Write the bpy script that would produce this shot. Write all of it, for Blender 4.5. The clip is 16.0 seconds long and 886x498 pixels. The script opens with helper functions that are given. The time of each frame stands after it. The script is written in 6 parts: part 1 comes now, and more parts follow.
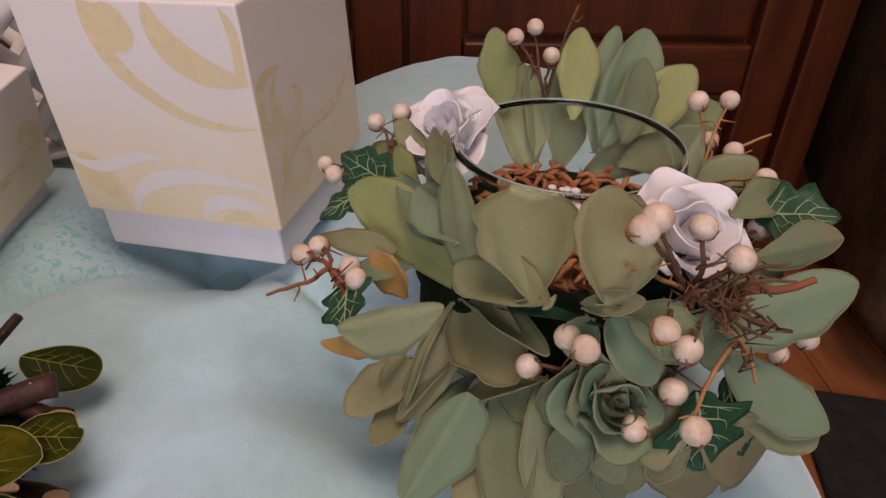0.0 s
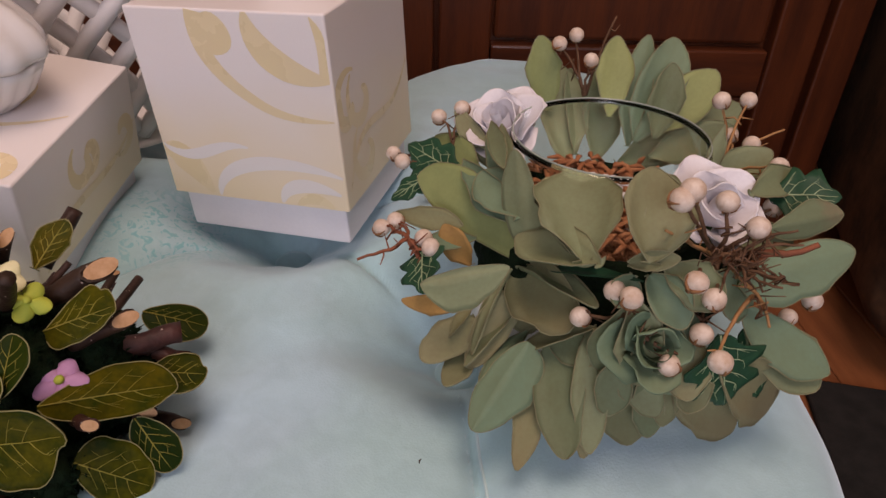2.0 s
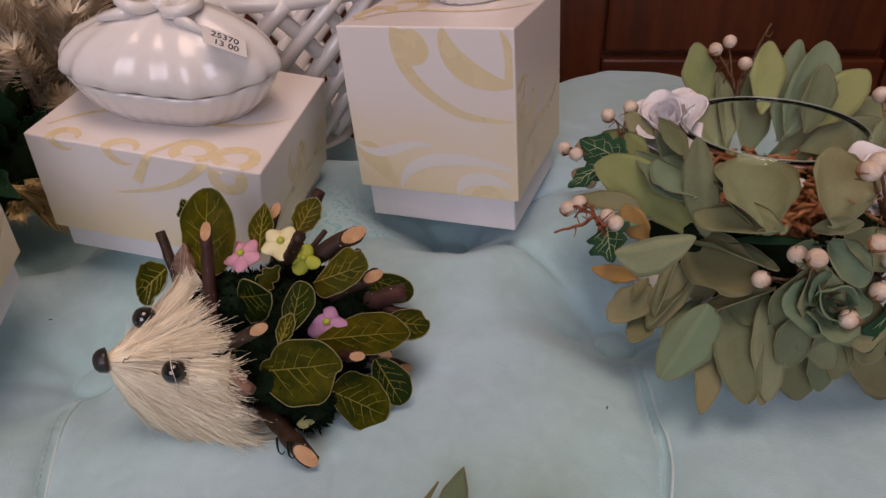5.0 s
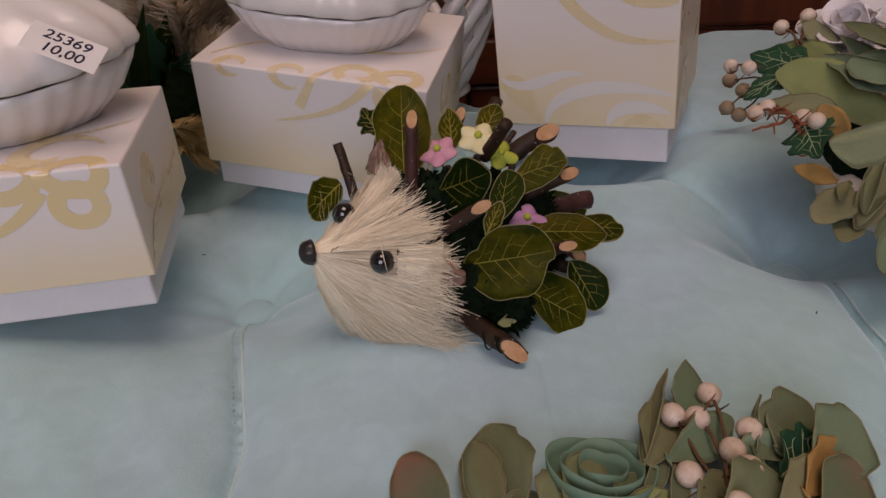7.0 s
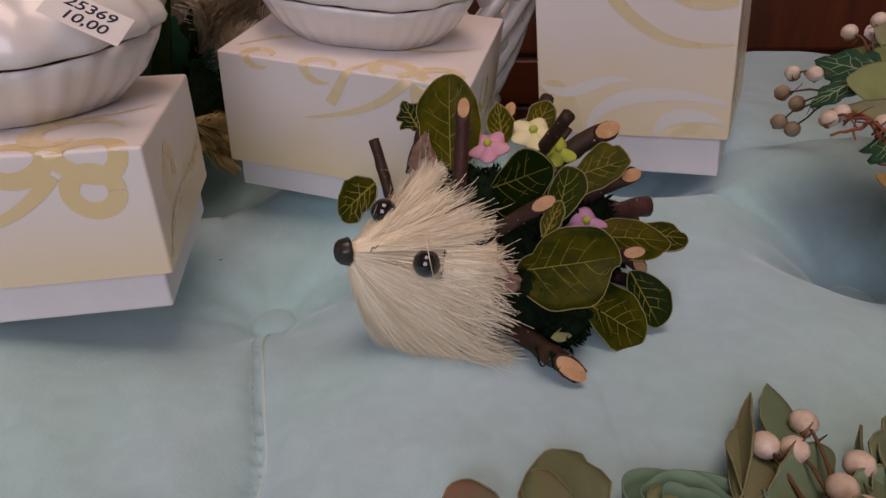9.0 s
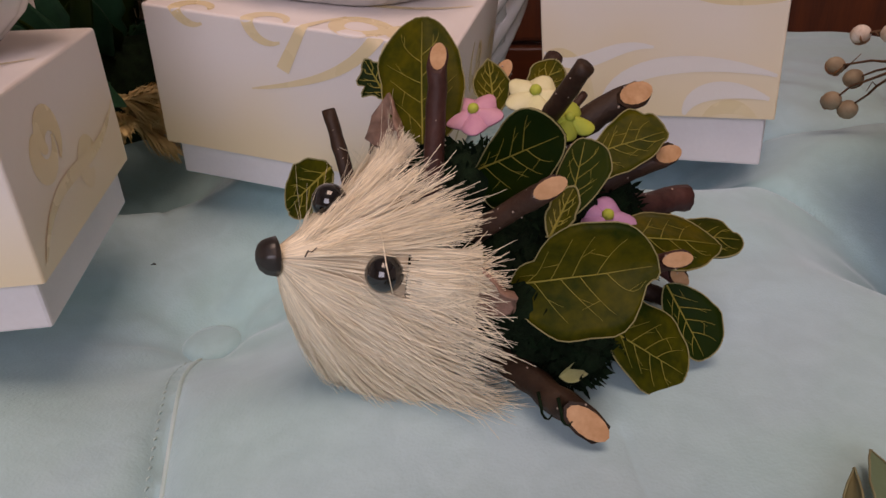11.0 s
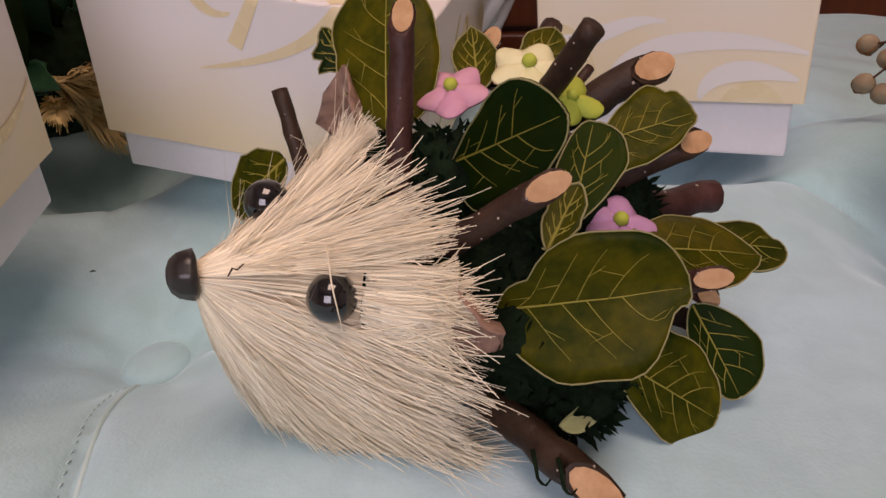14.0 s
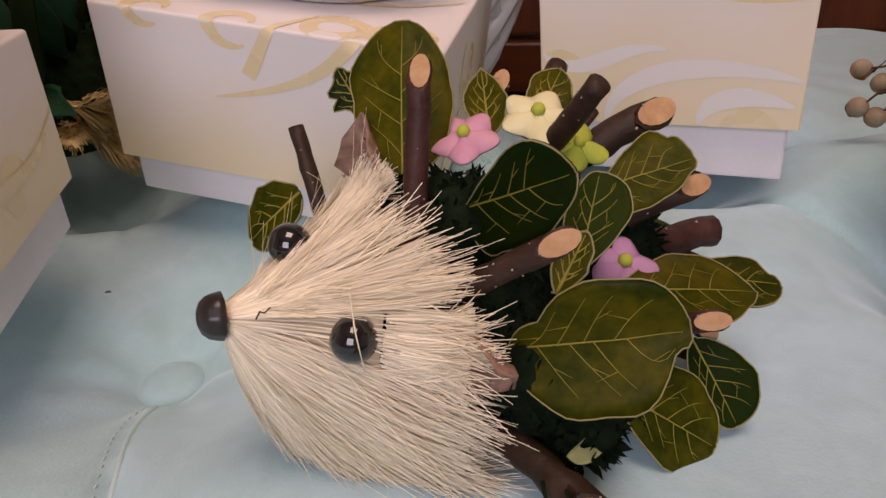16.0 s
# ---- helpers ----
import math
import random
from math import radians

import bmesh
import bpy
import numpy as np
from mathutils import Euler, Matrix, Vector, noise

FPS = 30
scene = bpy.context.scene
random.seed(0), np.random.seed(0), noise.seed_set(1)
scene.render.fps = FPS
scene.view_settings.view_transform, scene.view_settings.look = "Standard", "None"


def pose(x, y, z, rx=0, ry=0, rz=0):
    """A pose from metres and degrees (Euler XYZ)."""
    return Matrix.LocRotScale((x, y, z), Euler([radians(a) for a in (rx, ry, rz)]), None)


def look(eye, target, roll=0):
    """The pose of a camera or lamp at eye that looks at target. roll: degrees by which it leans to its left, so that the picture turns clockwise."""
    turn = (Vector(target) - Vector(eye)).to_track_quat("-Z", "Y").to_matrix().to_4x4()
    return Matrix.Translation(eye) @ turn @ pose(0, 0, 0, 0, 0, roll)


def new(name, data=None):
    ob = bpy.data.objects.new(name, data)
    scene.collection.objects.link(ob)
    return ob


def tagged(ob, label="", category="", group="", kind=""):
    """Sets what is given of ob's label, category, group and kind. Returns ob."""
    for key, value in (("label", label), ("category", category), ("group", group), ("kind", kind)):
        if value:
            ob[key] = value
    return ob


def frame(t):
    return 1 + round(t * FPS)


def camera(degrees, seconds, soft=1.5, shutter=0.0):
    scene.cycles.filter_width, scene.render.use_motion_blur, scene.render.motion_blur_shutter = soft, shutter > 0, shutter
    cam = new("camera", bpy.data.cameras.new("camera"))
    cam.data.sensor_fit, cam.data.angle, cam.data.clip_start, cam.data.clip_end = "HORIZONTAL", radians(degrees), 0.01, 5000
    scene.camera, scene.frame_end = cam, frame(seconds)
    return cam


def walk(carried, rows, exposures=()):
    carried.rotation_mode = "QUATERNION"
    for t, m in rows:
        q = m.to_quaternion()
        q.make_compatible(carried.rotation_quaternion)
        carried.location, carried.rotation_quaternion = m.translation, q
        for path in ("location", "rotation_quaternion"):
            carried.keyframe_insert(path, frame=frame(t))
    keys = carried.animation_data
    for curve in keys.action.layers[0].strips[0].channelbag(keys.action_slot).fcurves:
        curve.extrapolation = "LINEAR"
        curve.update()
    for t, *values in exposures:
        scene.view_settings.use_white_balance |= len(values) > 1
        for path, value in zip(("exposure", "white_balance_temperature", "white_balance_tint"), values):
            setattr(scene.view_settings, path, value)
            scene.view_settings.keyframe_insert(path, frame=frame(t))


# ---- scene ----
# seconds, place in metres, turn in degrees
cam = camera(67.86, 16.0)
ROWS = [
    (0.0, -0.0078, -0.0024, 0.6791, 56.39, -1.22, -1.02),
    (0.5, -0.0152, -0.0116, 0.6798, 55.87, -1.58, -0.71),
    (1.0, -0.0187, -0.0193, 0.6807, 55.94, -1.39, -0.35),
    (1.5, -0.0219, -0.0320, 0.6860, 56.43, -1.35, -0.31),
    (2.0, -0.0334, -0.0515, 0.6952, 56.49, -1.29, 0.14),
    (2.5, -0.0487, -0.0698, 0.7034, 57.03, -1.15, 1.19),
    (3.0, -0.0589, -0.0852, 0.7131, 57.72, -0.80, 2.50),
    (5.5, -0.1131, -0.1179, 0.6974, 58.25, 2.40, 6.59),
    (6.0, -0.1373, -0.1235, 0.6724, 57.89, 3.38, 7.34),
    (6.5, -0.1611, -0.1372, 0.6518, 58.34, 4.17, 7.83),
    (7.0, -0.1761, -0.1477, 0.6497, 59.91, 3.85, 8.42),
    (7.5, -0.1852, -0.1587, 0.6449, 60.52, 3.55, 8.93),
    (8.0, -0.1917, -0.1558, 0.6411, 61.35, 3.13, 9.14),
    (10.5, -0.2059, -0.0715, 0.5945, 62.67, 2.26, 9.83),
    (11.0, -0.2033, -0.0567, 0.5885, 62.52, 2.40, 9.79),
    (11.5, -0.2026, -0.0437, 0.5875, 62.52, 2.48, 9.78),
    (12.0, -0.2051, -0.0351, 0.5847, 62.63, 2.44, 9.76),
    (12.5, -0.2076, -0.0282, 0.5817, 62.76, 2.42, 9.83),
    (13.0, -0.2083, -0.0212, 0.5776, 62.72, 2.40, 9.73),
    (13.5, -0.2051, -0.0152, 0.5739, 62.28, 2.41, 9.57),
    (14.0, -0.2043, -0.0131, 0.5718, 61.90, 2.35, 9.46),
    (14.5, -0.2044, -0.0133, 0.5733, 61.84, 2.20, 9.45),
    (15.0, -0.2040, -0.0145, 0.5731, 61.81, 2.17, 9.41),
    (15.5, -0.2057, -0.0149, 0.5771, 61.74, 2.17, 9.31),
    (16.0, -0.2076, -0.0167, 0.5861, 61.81, 2.22, 9.26),
]
WINDOW_W, CEILING_W = 23.0, 21.0
EXPOSURES = [(0.0, 0.02, 6840, 31), (3.0, -0.12, 6810, 31), (5.5, -0.38, 6810, 31), (8.0, -0.6, 6810, 31), (10.5, -0.32, 7010, 32), (12.5, -0.19, 7080, 34), (13.5, -0.06, 7080, 34), (15.0, 0.07, 7080, 34), (16.0, 0.02, 7080, 34)]
walk(cam, [(t, pose(*p)) for t, *p in ROWS], EXPOSURES)

# ---- light ----
world = bpy.data.worlds.new("room_air")
scene.world = world
world.use_nodes = True
wn = world.node_tree.nodes
sky = wn.new("ShaderNodeTexSky")
sky.sky_type, sky.sun_disc, sky.sun_elevation, sky.sun_rotation = "NISHITA", False, radians(40), radians(160)
world.node_tree.links.new(sky.outputs[0], wn["Background"].inputs[0])
wn["Background"].inputs[1].default_value = 0.1


def area_lamp(name, eye, target, sx, sy, watts, colour):
    data = bpy.data.lights.new(name, "AREA")
    data.shape, data.size, data.size_y, data.energy, data.color = "RECTANGLE", sx, sy, watts, colour
    ob = new(name, data)
    ob.matrix_world = look(eye, target)
    return ob


area_lamp("window_daylight", (-0.25, -1.93, 1.5), (0.0, 0.3, 0.75), 1.2, 1.2, WINDOW_W, (0.86, 0.93, 1.0))
area_lamp("ceiling_light_glow", (0.05, -0.20, 2.42), (0.05, -0.1999, 0.0), 0.95, 0.95, CEILING_W, (1.0, 0.84, 0.66))


# ---- materials ----
def mat(name, colour, rough=0.6, second=None, scale=30.0, fine=300.0, bump=0.0, depth=0.001, metal=0.0, sheen=0.0, spread=0.5, coat=0.0, vary=0.0, spec=None):
    """Two colours mixed by a coarse and a fine noise, with relief; vary shifts the value from piece to piece."""
    m = bpy.data.materials.new(name)
    m.use_nodes = True
    nt = m.node_tree
    n, l = nt.nodes, nt.links
    b = n["Principled BSDF"]
    second = second or tuple(c * 0.82 for c in colour)
    tc = n.new("ShaderNodeTexCoord")
    n1, n2 = n.new("ShaderNodeTexNoise"), n.new("ShaderNodeTexNoise")
    n1.inputs["Scale"].default_value, n2.inputs["Scale"].default_value = scale, fine
    n1.inputs["Detail"].default_value, n2.inputs["Detail"].default_value = 5, 3
    for t in (n1, n2):
        l.new(tc.outputs["Object"], t.inputs["Vector"])
    add = n.new("ShaderNodeMath")
    add.operation = "MULTIPLY_ADD"
    l.new(n2.outputs["Fac"], add.inputs[0])
    add.inputs[1].default_value = 0.35
    l.new(n1.outputs["Fac"], add.inputs[2])
    ramp = n.new("ShaderNodeMapRange")
    ramp.inputs["From Min"].default_value, ramp.inputs["From Max"].default_value = 0.675 - spread * 0.4, 0.675 + spread * 0.4
    l.new(add.outputs[0], ramp.inputs["Value"])
    mix = n.new("ShaderNodeMix")
    mix.data_type = "RGBA"
    mix.inputs[6].default_value, mix.inputs[7].default_value = (*colour, 1), (*second, 1)
    l.new(ramp.outputs[0], mix.inputs[0])
    out = mix.outputs[2]
    if vary:
        oi = n.new("ShaderNodeObjectInfo")
        mr = n.new("ShaderNodeMapRange")
        mr.inputs["To Min"].default_value, mr.inputs["To Max"].default_value = 1 - vary, 1 + vary
        l.new(oi.outputs["Random"], mr.inputs["Value"])
        hs = n.new("ShaderNodeHueSaturation")
        l.new(mr.outputs[0], hs.inputs["Value"])
        mh = n.new("ShaderNodeMapRange")
        mh.inputs["To Min"].default_value, mh.inputs["To Max"].default_value = 0.5 + vary * 0.09, 0.5 - vary * 0.06
        l.new(oi.outputs["Random"], mh.inputs["Value"])
        l.new(mh.outputs[0], hs.inputs["Hue"])
        l.new(out, hs.inputs["Color"])
        out = hs.outputs[0]
    l.new(out, b.inputs["Base Color"])
    rr = n.new("ShaderNodeMapRange")
    rr.inputs["To Min"].default_value, rr.inputs["To Max"].default_value = max(rough - 0.08, 0.02), min(rough + 0.08, 1)
    l.new(n1.outputs["Fac"], rr.inputs["Value"])
    l.new(rr.outputs[0], b.inputs["Roughness"])
    b.inputs["Specular IOR Level"].default_value = spec if spec is not None else (0.5 if coat or rough < 0.4 else 0.3)
    b.inputs["Metallic"].default_value, b.inputs["Sheen Weight"].default_value, b.inputs["Coat Weight"].default_value = metal, sheen, coat
    if sheen:
        b.inputs["Sheen Roughness"].default_value = 0.4
    if bump:
        bu = n.new("ShaderNodeBump")
        bu.inputs["Strength"].default_value, bu.inputs["Distance"].default_value = bump, depth
        l.new(add.outputs[0], bu.inputs["Height"])
        l.new(bu.outputs[0], b.inputs["Normal"])
    return m


def wood_mat(name, colour, second, axis, rough=0.35, scale=9.0):
    """Long grain along one axis."""
    m = mat(name, colour, rough, second, 5, 60, 0.25, 0.0008, spread=0.6)
    n, l = m.node_tree.nodes, m.node_tree.links
    mp = n.new("ShaderNodeMapping")
    mp.inputs["Scale"].default_value = [0.8 if i == axis else scale for i in range(3)]
    tc = next(x for x in n if x.type == "TEX_COORD")
    l.new(tc.outputs["Object"], mp.inputs["Vector"])
    for t in [x for x in n if x.type == "TEX_NOISE"]:
        l.new(mp.outputs[0], t.inputs["Vector"])
    return m


def velvet_mat():
    m = mat("aqua_velvet", (0.365, 0.555, 0.595), 0.8, (0.440, 0.615, 0.685), 11, 800, 0.5, 0.0012, sheen=1.0, spread=0.9)
    n, l = m.node_tree.nodes, m.node_tree.links
    b = n["Principled BSDF"]
    b.inputs["Sheen Tint"].default_value = (0.85, 0.97, 1.0, 1)
    # broad drifts of bluer and greener pile, and a fine mottle where it was brushed
    tc = next(x for x in n if x.type == "TEX_COORD")
    for scale, detail, lo, hi, dark, light in ((4.5, 3, 0.38, 0.62, (0.95, 1.01, 0.97, 1), (1.02, 1.01, 1.06, 1)), (70, 7, 0.36, 0.66, (0.95, 0.96, 0.96, 1), (1.04, 1.04, 1.04, 1))):
        nz = n.new("ShaderNodeTexNoise")
        nz.inputs["Scale"].default_value, nz.inputs["Detail"].default_value, nz.inputs["Distortion"].default_value = scale, detail, 0.8
        l.new(tc.outputs["Object"], nz.inputs["Vector"])
        mr = n.new("ShaderNodeMapRange")
        mr.inputs["From Min"].default_value, mr.inputs["From Max"].default_value = lo, hi
        l.new(nz.outputs["Fac"], mr.inputs["Value"])
        tint = n.new("ShaderNodeMix")
        tint.data_type = "RGBA"
        tint.inputs[6].default_value, tint.inputs[7].default_value = dark, light
        l.new(mr.outputs[0], tint.inputs[0])
        by = n.new("ShaderNodeMix")
        by.data_type, by.blend_type = "RGBA", "MULTIPLY"
        by.inputs[0].default_value = 1.0
        l.new(b.inputs["Base Color"].links[0].from_socket, by.inputs[6])
        l.new(tint.outputs[2], by.inputs[7])
        l.new(by.outputs[2], b.inputs["Base Color"])
    # crushed pile: a stained, brushed patch and faint brush streaks
    tc = next(x for x in n if x.type == "TEX_COORD")
    mp = n.new("ShaderNodeMapping")
    mp.inputs["Location"].default_value = (0.222, -0.345, -0.455)
    l.new(tc.outputs["Object"], mp.inputs["Vector"])
    sc = n.new("ShaderNodeVectorMath")
    sc.operation = "MULTIPLY"
    sc.inputs[1].default_value = (17, 17, 5)
    l.new(mp.outputs[0], sc.inputs[0])
    ln = n.new("ShaderNodeVectorMath")
    ln.operation = "LENGTH"
    l.new(sc.outputs[0], ln.inputs[0])
    fall = n.new("ShaderNodeMapRange")
    fall.inputs["From Min"].default_value, fall.inputs["From Max"].default_value = 1.0, 0.45
    l.new(ln.outputs["Value"], fall.inputs["Value"])
    vo = n.new("ShaderNodeTexNoise")
    vo.inputs["Scale"].default_value, vo.inputs["Detail"].default_value, vo.inputs["Distortion"].default_value = 90, 2, 2.5
    l.new(tc.outputs["Object"], vo.inputs["Vector"])
    edge = n.new("ShaderNodeMapRange")
    edge.inputs["From Min"].default_value, edge.inputs["From Max"].default_value = 0.52, 0.60
    l.new(vo.outputs["Fac"], edge.inputs["Value"])
    mul = n.new("ShaderNodeMath")
    mul.operation = "MULTIPLY"
    l.new(fall.outputs[0], mul.inputs[0])
    l.new(edge.outputs[0], mul.inputs[1])
    mx = n.new("ShaderNodeMix")
    mx.data_type = "RGBA"
    mx.inputs[7].default_value = (0.22, 0.50, 0.56, 1)
    old = b.inputs["Base Color"].links[0].from_socket
    l.new(old, mx.inputs[6])
    l.new(mul.outputs[0], mx.inputs[0])
    l.new(mx.outputs[2], b.inputs["Base Color"])
    return m


def glass_mat(name, colour=(0.96, 0.98, 0.97)):
    m = bpy.data.materials.new(name)
    m.use_nodes = True
    b = m.node_tree.nodes["Principled BSDF"]
    b.inputs["Base Color"].default_value = (*colour, 1)
    b.inputs["Roughness"].default_value, b.inputs["Transmission Weight"].default_value, b.inputs["IOR"].default_value = 0.02, 1.0, 1.45
    return m


VELVET = velvet_mat()
PIPING = mat("aqua_velvet_piping", (0.45, 0.64, 0.64), 0.8, (0.54, 0.68, 0.70), 60, 900, 0.4, 0.0008, sheen=0.4)
PAPER = mat("white_lid_paper", (0.80, 0.76, 0.74), 0.38, (0.75, 0.70, 0.66), 9, 700, 0.08, 0.0003, spread=0.9)
CARD = mat("white_card", (0.80, 0.77, 0.80), 0.55, (0.74, 0.71, 0.74), 25, 500, 0.08, 0.0003)
GOLD = mat("pale_gold_print", (0.78, 0.64, 0.39), 0.28, (0.76, 0.63, 0.41), 40, 600, 0.05, 0.0002)
GOLD_BOW = mat("glossy_gold_print", (0.76, 0.59, 0.30), 0.20, (0.75, 0.60, 0.34), 40, 600, 0.05, 0.0002, coat=0.3)
CERAMIC = mat("white_glazed_ceramic", (0.80, 0.77, 0.76), 0.24, (0.74, 0.71, 0.70), 14, 200, 0.08, 0.0006, coat=0.35)
CABINET = wood_mat("dark_red_stained_wood", (0.115, 0.030, 0.010), (0.046, 0.012, 0.005), 2, 0.32)
CABINET_X = wood_mat("dark_red_stained_rail", (0.115, 0.030, 0.010), (0.046, 0.012, 0.005), 0, 0.32)
BOARD = wood_mat("red_brown_floorboard", (0.34, 0.12, 0.045), (0.22, 0.075, 0.03), 1, 0.4)
PLASTER = mat("cream_plaster", (0.62, 0.57, 0.50), 0.9, (0.56, 0.51, 0.45), 4, 90, 0.3, 0.002)
RUG = mat("black_rug", (0.012, 0.011, 0.010), 0.95, (0.025, 0.022, 0.02), 40, 500, 0.6, 0.003)
HIDE = mat("mottled_brown_suede", (0.050, 0.028, 0.015), 0.85, (0.125, 0.066, 0.034), 11, 70, 0.5, 0.004, spread=0.35)
INK = mat("black_ink", (0.02, 0.02, 0.05), 0.6)
LABEL = mat("white_label_paper", (0.82, 0.80, 0.80), 0.7, (0.76, 0.74, 0.74), 60, 500)
GLASS = glass_mat("clear_glass")
GLASS_RIM = mat("grey_green_glass_rim", (0.30, 0.34, 0.29), 0.12, (0.38, 0.42, 0.37))
STRAW = mat("bleached_straw", (0.97, 0.88, 0.70), 0.5, (0.90, 0.76, 0.54), 26, 300, 0.1, 0.0004, spread=0.8)
def islands(m, low, high):
    """Shift the value of every strand by its own random number."""
    n, l = m.node_tree.nodes, m.node_tree.links
    b = n["Principled BSDF"]
    g = n.new("ShaderNodeNewGeometry")
    r = n.new("ShaderNodeMapRange")
    r.inputs["To Min"].default_value, r.inputs["To Max"].default_value = low, high
    l.new(g.outputs["Random Per Island"], r.inputs["Value"])
    h = n.new("ShaderNodeHueSaturation")
    l.new(r.outputs[0], h.inputs["Value"])
    l.new(b.inputs["Base Color"].links[0].from_socket, h.inputs["Color"])
    l.new(h.outputs[0], b.inputs["Base Color"])


islands(STRAW, 0.70, 1.14)
STRAW_CORE = mat("straw_root", (0.80, 0.68, 0.50), 0.8, (0.66, 0.52, 0.35), 60, 500, 0.5, 0.001)
BEAD = mat("black_glass_bead", (0.008, 0.008, 0.010), 0.06, coat=0.8)
SNOUT = mat("dark_seed_shell", (0.014, 0.012, 0.012), 0.32, (0.030, 0.024, 0.022), 120, 600, 0.3, 0.0005)
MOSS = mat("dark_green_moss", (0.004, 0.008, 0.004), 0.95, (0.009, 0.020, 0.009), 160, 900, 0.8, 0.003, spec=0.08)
PALE_LEAF = mat("pale_yellow_green_leaf", (0.30, 0.31, 0.13), 0.6, (0.42, 0.42, 0.20), 120, 700)
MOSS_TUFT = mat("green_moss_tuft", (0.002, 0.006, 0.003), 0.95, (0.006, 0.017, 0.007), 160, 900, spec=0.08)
BARK = mat("dark_brown_bark", (0.026, 0.010, 0.007), 0.55, (0.060, 0.027, 0.019), 90, 500, 0.7, 0.0012, vary=0.3)
BARK_SPECK = mat("pale_bark_speck", (0.45, 0.36, 0.30), 0.8)
CUT = mat("cut_twig_wood", (0.56, 0.34, 0.19), 0.7, (0.42, 0.23, 0.11), 160, 700, 0.3, 0.0005)
OLIVE = mat("olive_green_leaf", (0.082, 0.068, 0.003), 0.45, (0.020, 0.030, 0.002), 70, 420, 0.4, 0.0006, spread=0.42, vary=0.35, spec=0.06)
BOTTLE = mat("bottle_green_leaf", (0.008, 0.022, 0.003), 0.5, (0.024, 0.033, 0.002), 60, 400, 0.3, 0.0006, spread=0.6, vary=0.3, spec=0.06)
VEIN = mat("yellow_leaf_vein", (0.31, 0.25, 0.035), 0.6, (0.25, 0.23, 0.04), 80, 500)
RIM = mat("pale_leaf_edge", (0.30, 0.27, 0.12), 0.6)
PINK = mat("pink_petal", (0.66, 0.34, 0.42), 0.7, (0.58, 0.27, 0.38), 120, 600, 0.2, 0.0004)
LILAC = mat("lilac_petal", (0.55, 0.30, 0.50), 0.7, (0.47, 0.24, 0.44), 120, 600, 0.2, 0.0004)
IVORY = mat("ivory_petal", (0.78, 0.72, 0.46), 0.7, (0.70, 0.66, 0.36), 120, 600, 0.2, 0.0004)
LIME = mat("lime_petal", (0.46, 0.50, 0.06), 0.65, (0.34, 0.42, 0.06), 120, 600, 0.2, 0.0004)
HUSK = mat("brown_dried_husk", (0.38, 0.23, 0.17), 0.85, (0.20, 0.12, 0.09), 130, 500, 0.8, 0.0015)
SAGE = mat("sage_green_leaf", (0.205, 0.252, 0.140), 0.62, (0.155, 0.160, 0.084), 30, 500, 0.2, 0.0005, spread=0.7, vary=0.22, spec=0.2)
SAGE_BLUE = mat("blue_green_leaf", (0.165, 0.250, 0.160), 0.62, (0.145, 0.185, 0.105), 30, 500, 0.2, 0.0005, spread=0.7, vary=0.18, spec=0.2)
SAGE_OLIVE = mat("khaki_leaf", (0.215, 0.232, 0.124), 0.64, (0.170, 0.152, 0.078), 30, 500, 0.2, 0.0005, spread=0.7, vary=0.22, spec=0.2)
SAGE_LIGHT = mat("yellow_green_leaf", (0.262, 0.305, 0.120), 0.62, (0.195, 0.220, 0.088), 30, 500, 0.2, 0.0005, spread=0.7, vary=0.15, spec=0.2)
TAN_LEAF = mat("tan_leaf", (0.42, 0.25, 0.08), 0.7, (0.30, 0.17, 0.06), 40, 500, 0.2, 0.0005, spec=0.2)
RED_LEAF = mat("red_tipped_leaf", (0.140, 0.185, 0.105), 0.62, (0.115, 0.130, 0.070), 30, 500, 0.2, 0.0005, spread=0.7, spec=0.2)
TEAL_LEAF = mat("teal_leaf", (0.130, 0.245, 0.190), 0.55, (0.160, 0.265, 0.185), 25, 400, 0.2, 0.0005, spread=0.8, spec=0.25)
LEAF_EDGE = mat("pale_cut_leaf_edge", (0.25, 0.26, 0.15), 0.7, (0.20, 0.17, 0.09), 200, 600)


def blush(m, colour, start, end):
    """Leaf pigment that turns along the blade, from stalk to tip."""
    n, l = m.node_tree.nodes, m.node_tree.links
    b = n["Principled BSDF"]
    tc = next(x for x in n if x.type == "TEX_COORD")
    sp = n.new("ShaderNodeSeparateXYZ")
    l.new(tc.outputs["Object"], sp.inputs[0])
    nz = n.new("ShaderNodeTexNoise")
    nz.inputs["Scale"].default_value = 130
    l.new(tc.outputs["Object"], nz.inputs["Vector"])
    ad = n.new("ShaderNodeMath")
    ad.operation = "MULTIPLY_ADD"
    ad.inputs[1].default_value = 0.02
    l.new(nz.outputs["Fac"], ad.inputs[0])
    l.new(sp.outputs["Y"], ad.inputs[2])
    mr = n.new("ShaderNodeMapRange")
    mr.inputs["From Min"].default_value, mr.inputs["From Max"].default_value = start, end
    l.new(ad.outputs[0], mr.inputs["Value"])
    mx = n.new("ShaderNodeMix")
    mx.data_type = "RGBA"
    mx.inputs[7].default_value = (*colour, 1)
    l.new(b.inputs["Base Color"].links[0].from_socket, mx.inputs[6])
    l.new(mr.outputs[0], mx.inputs[0])
    l.new(mx.outputs[2], b.inputs["Base Color"])


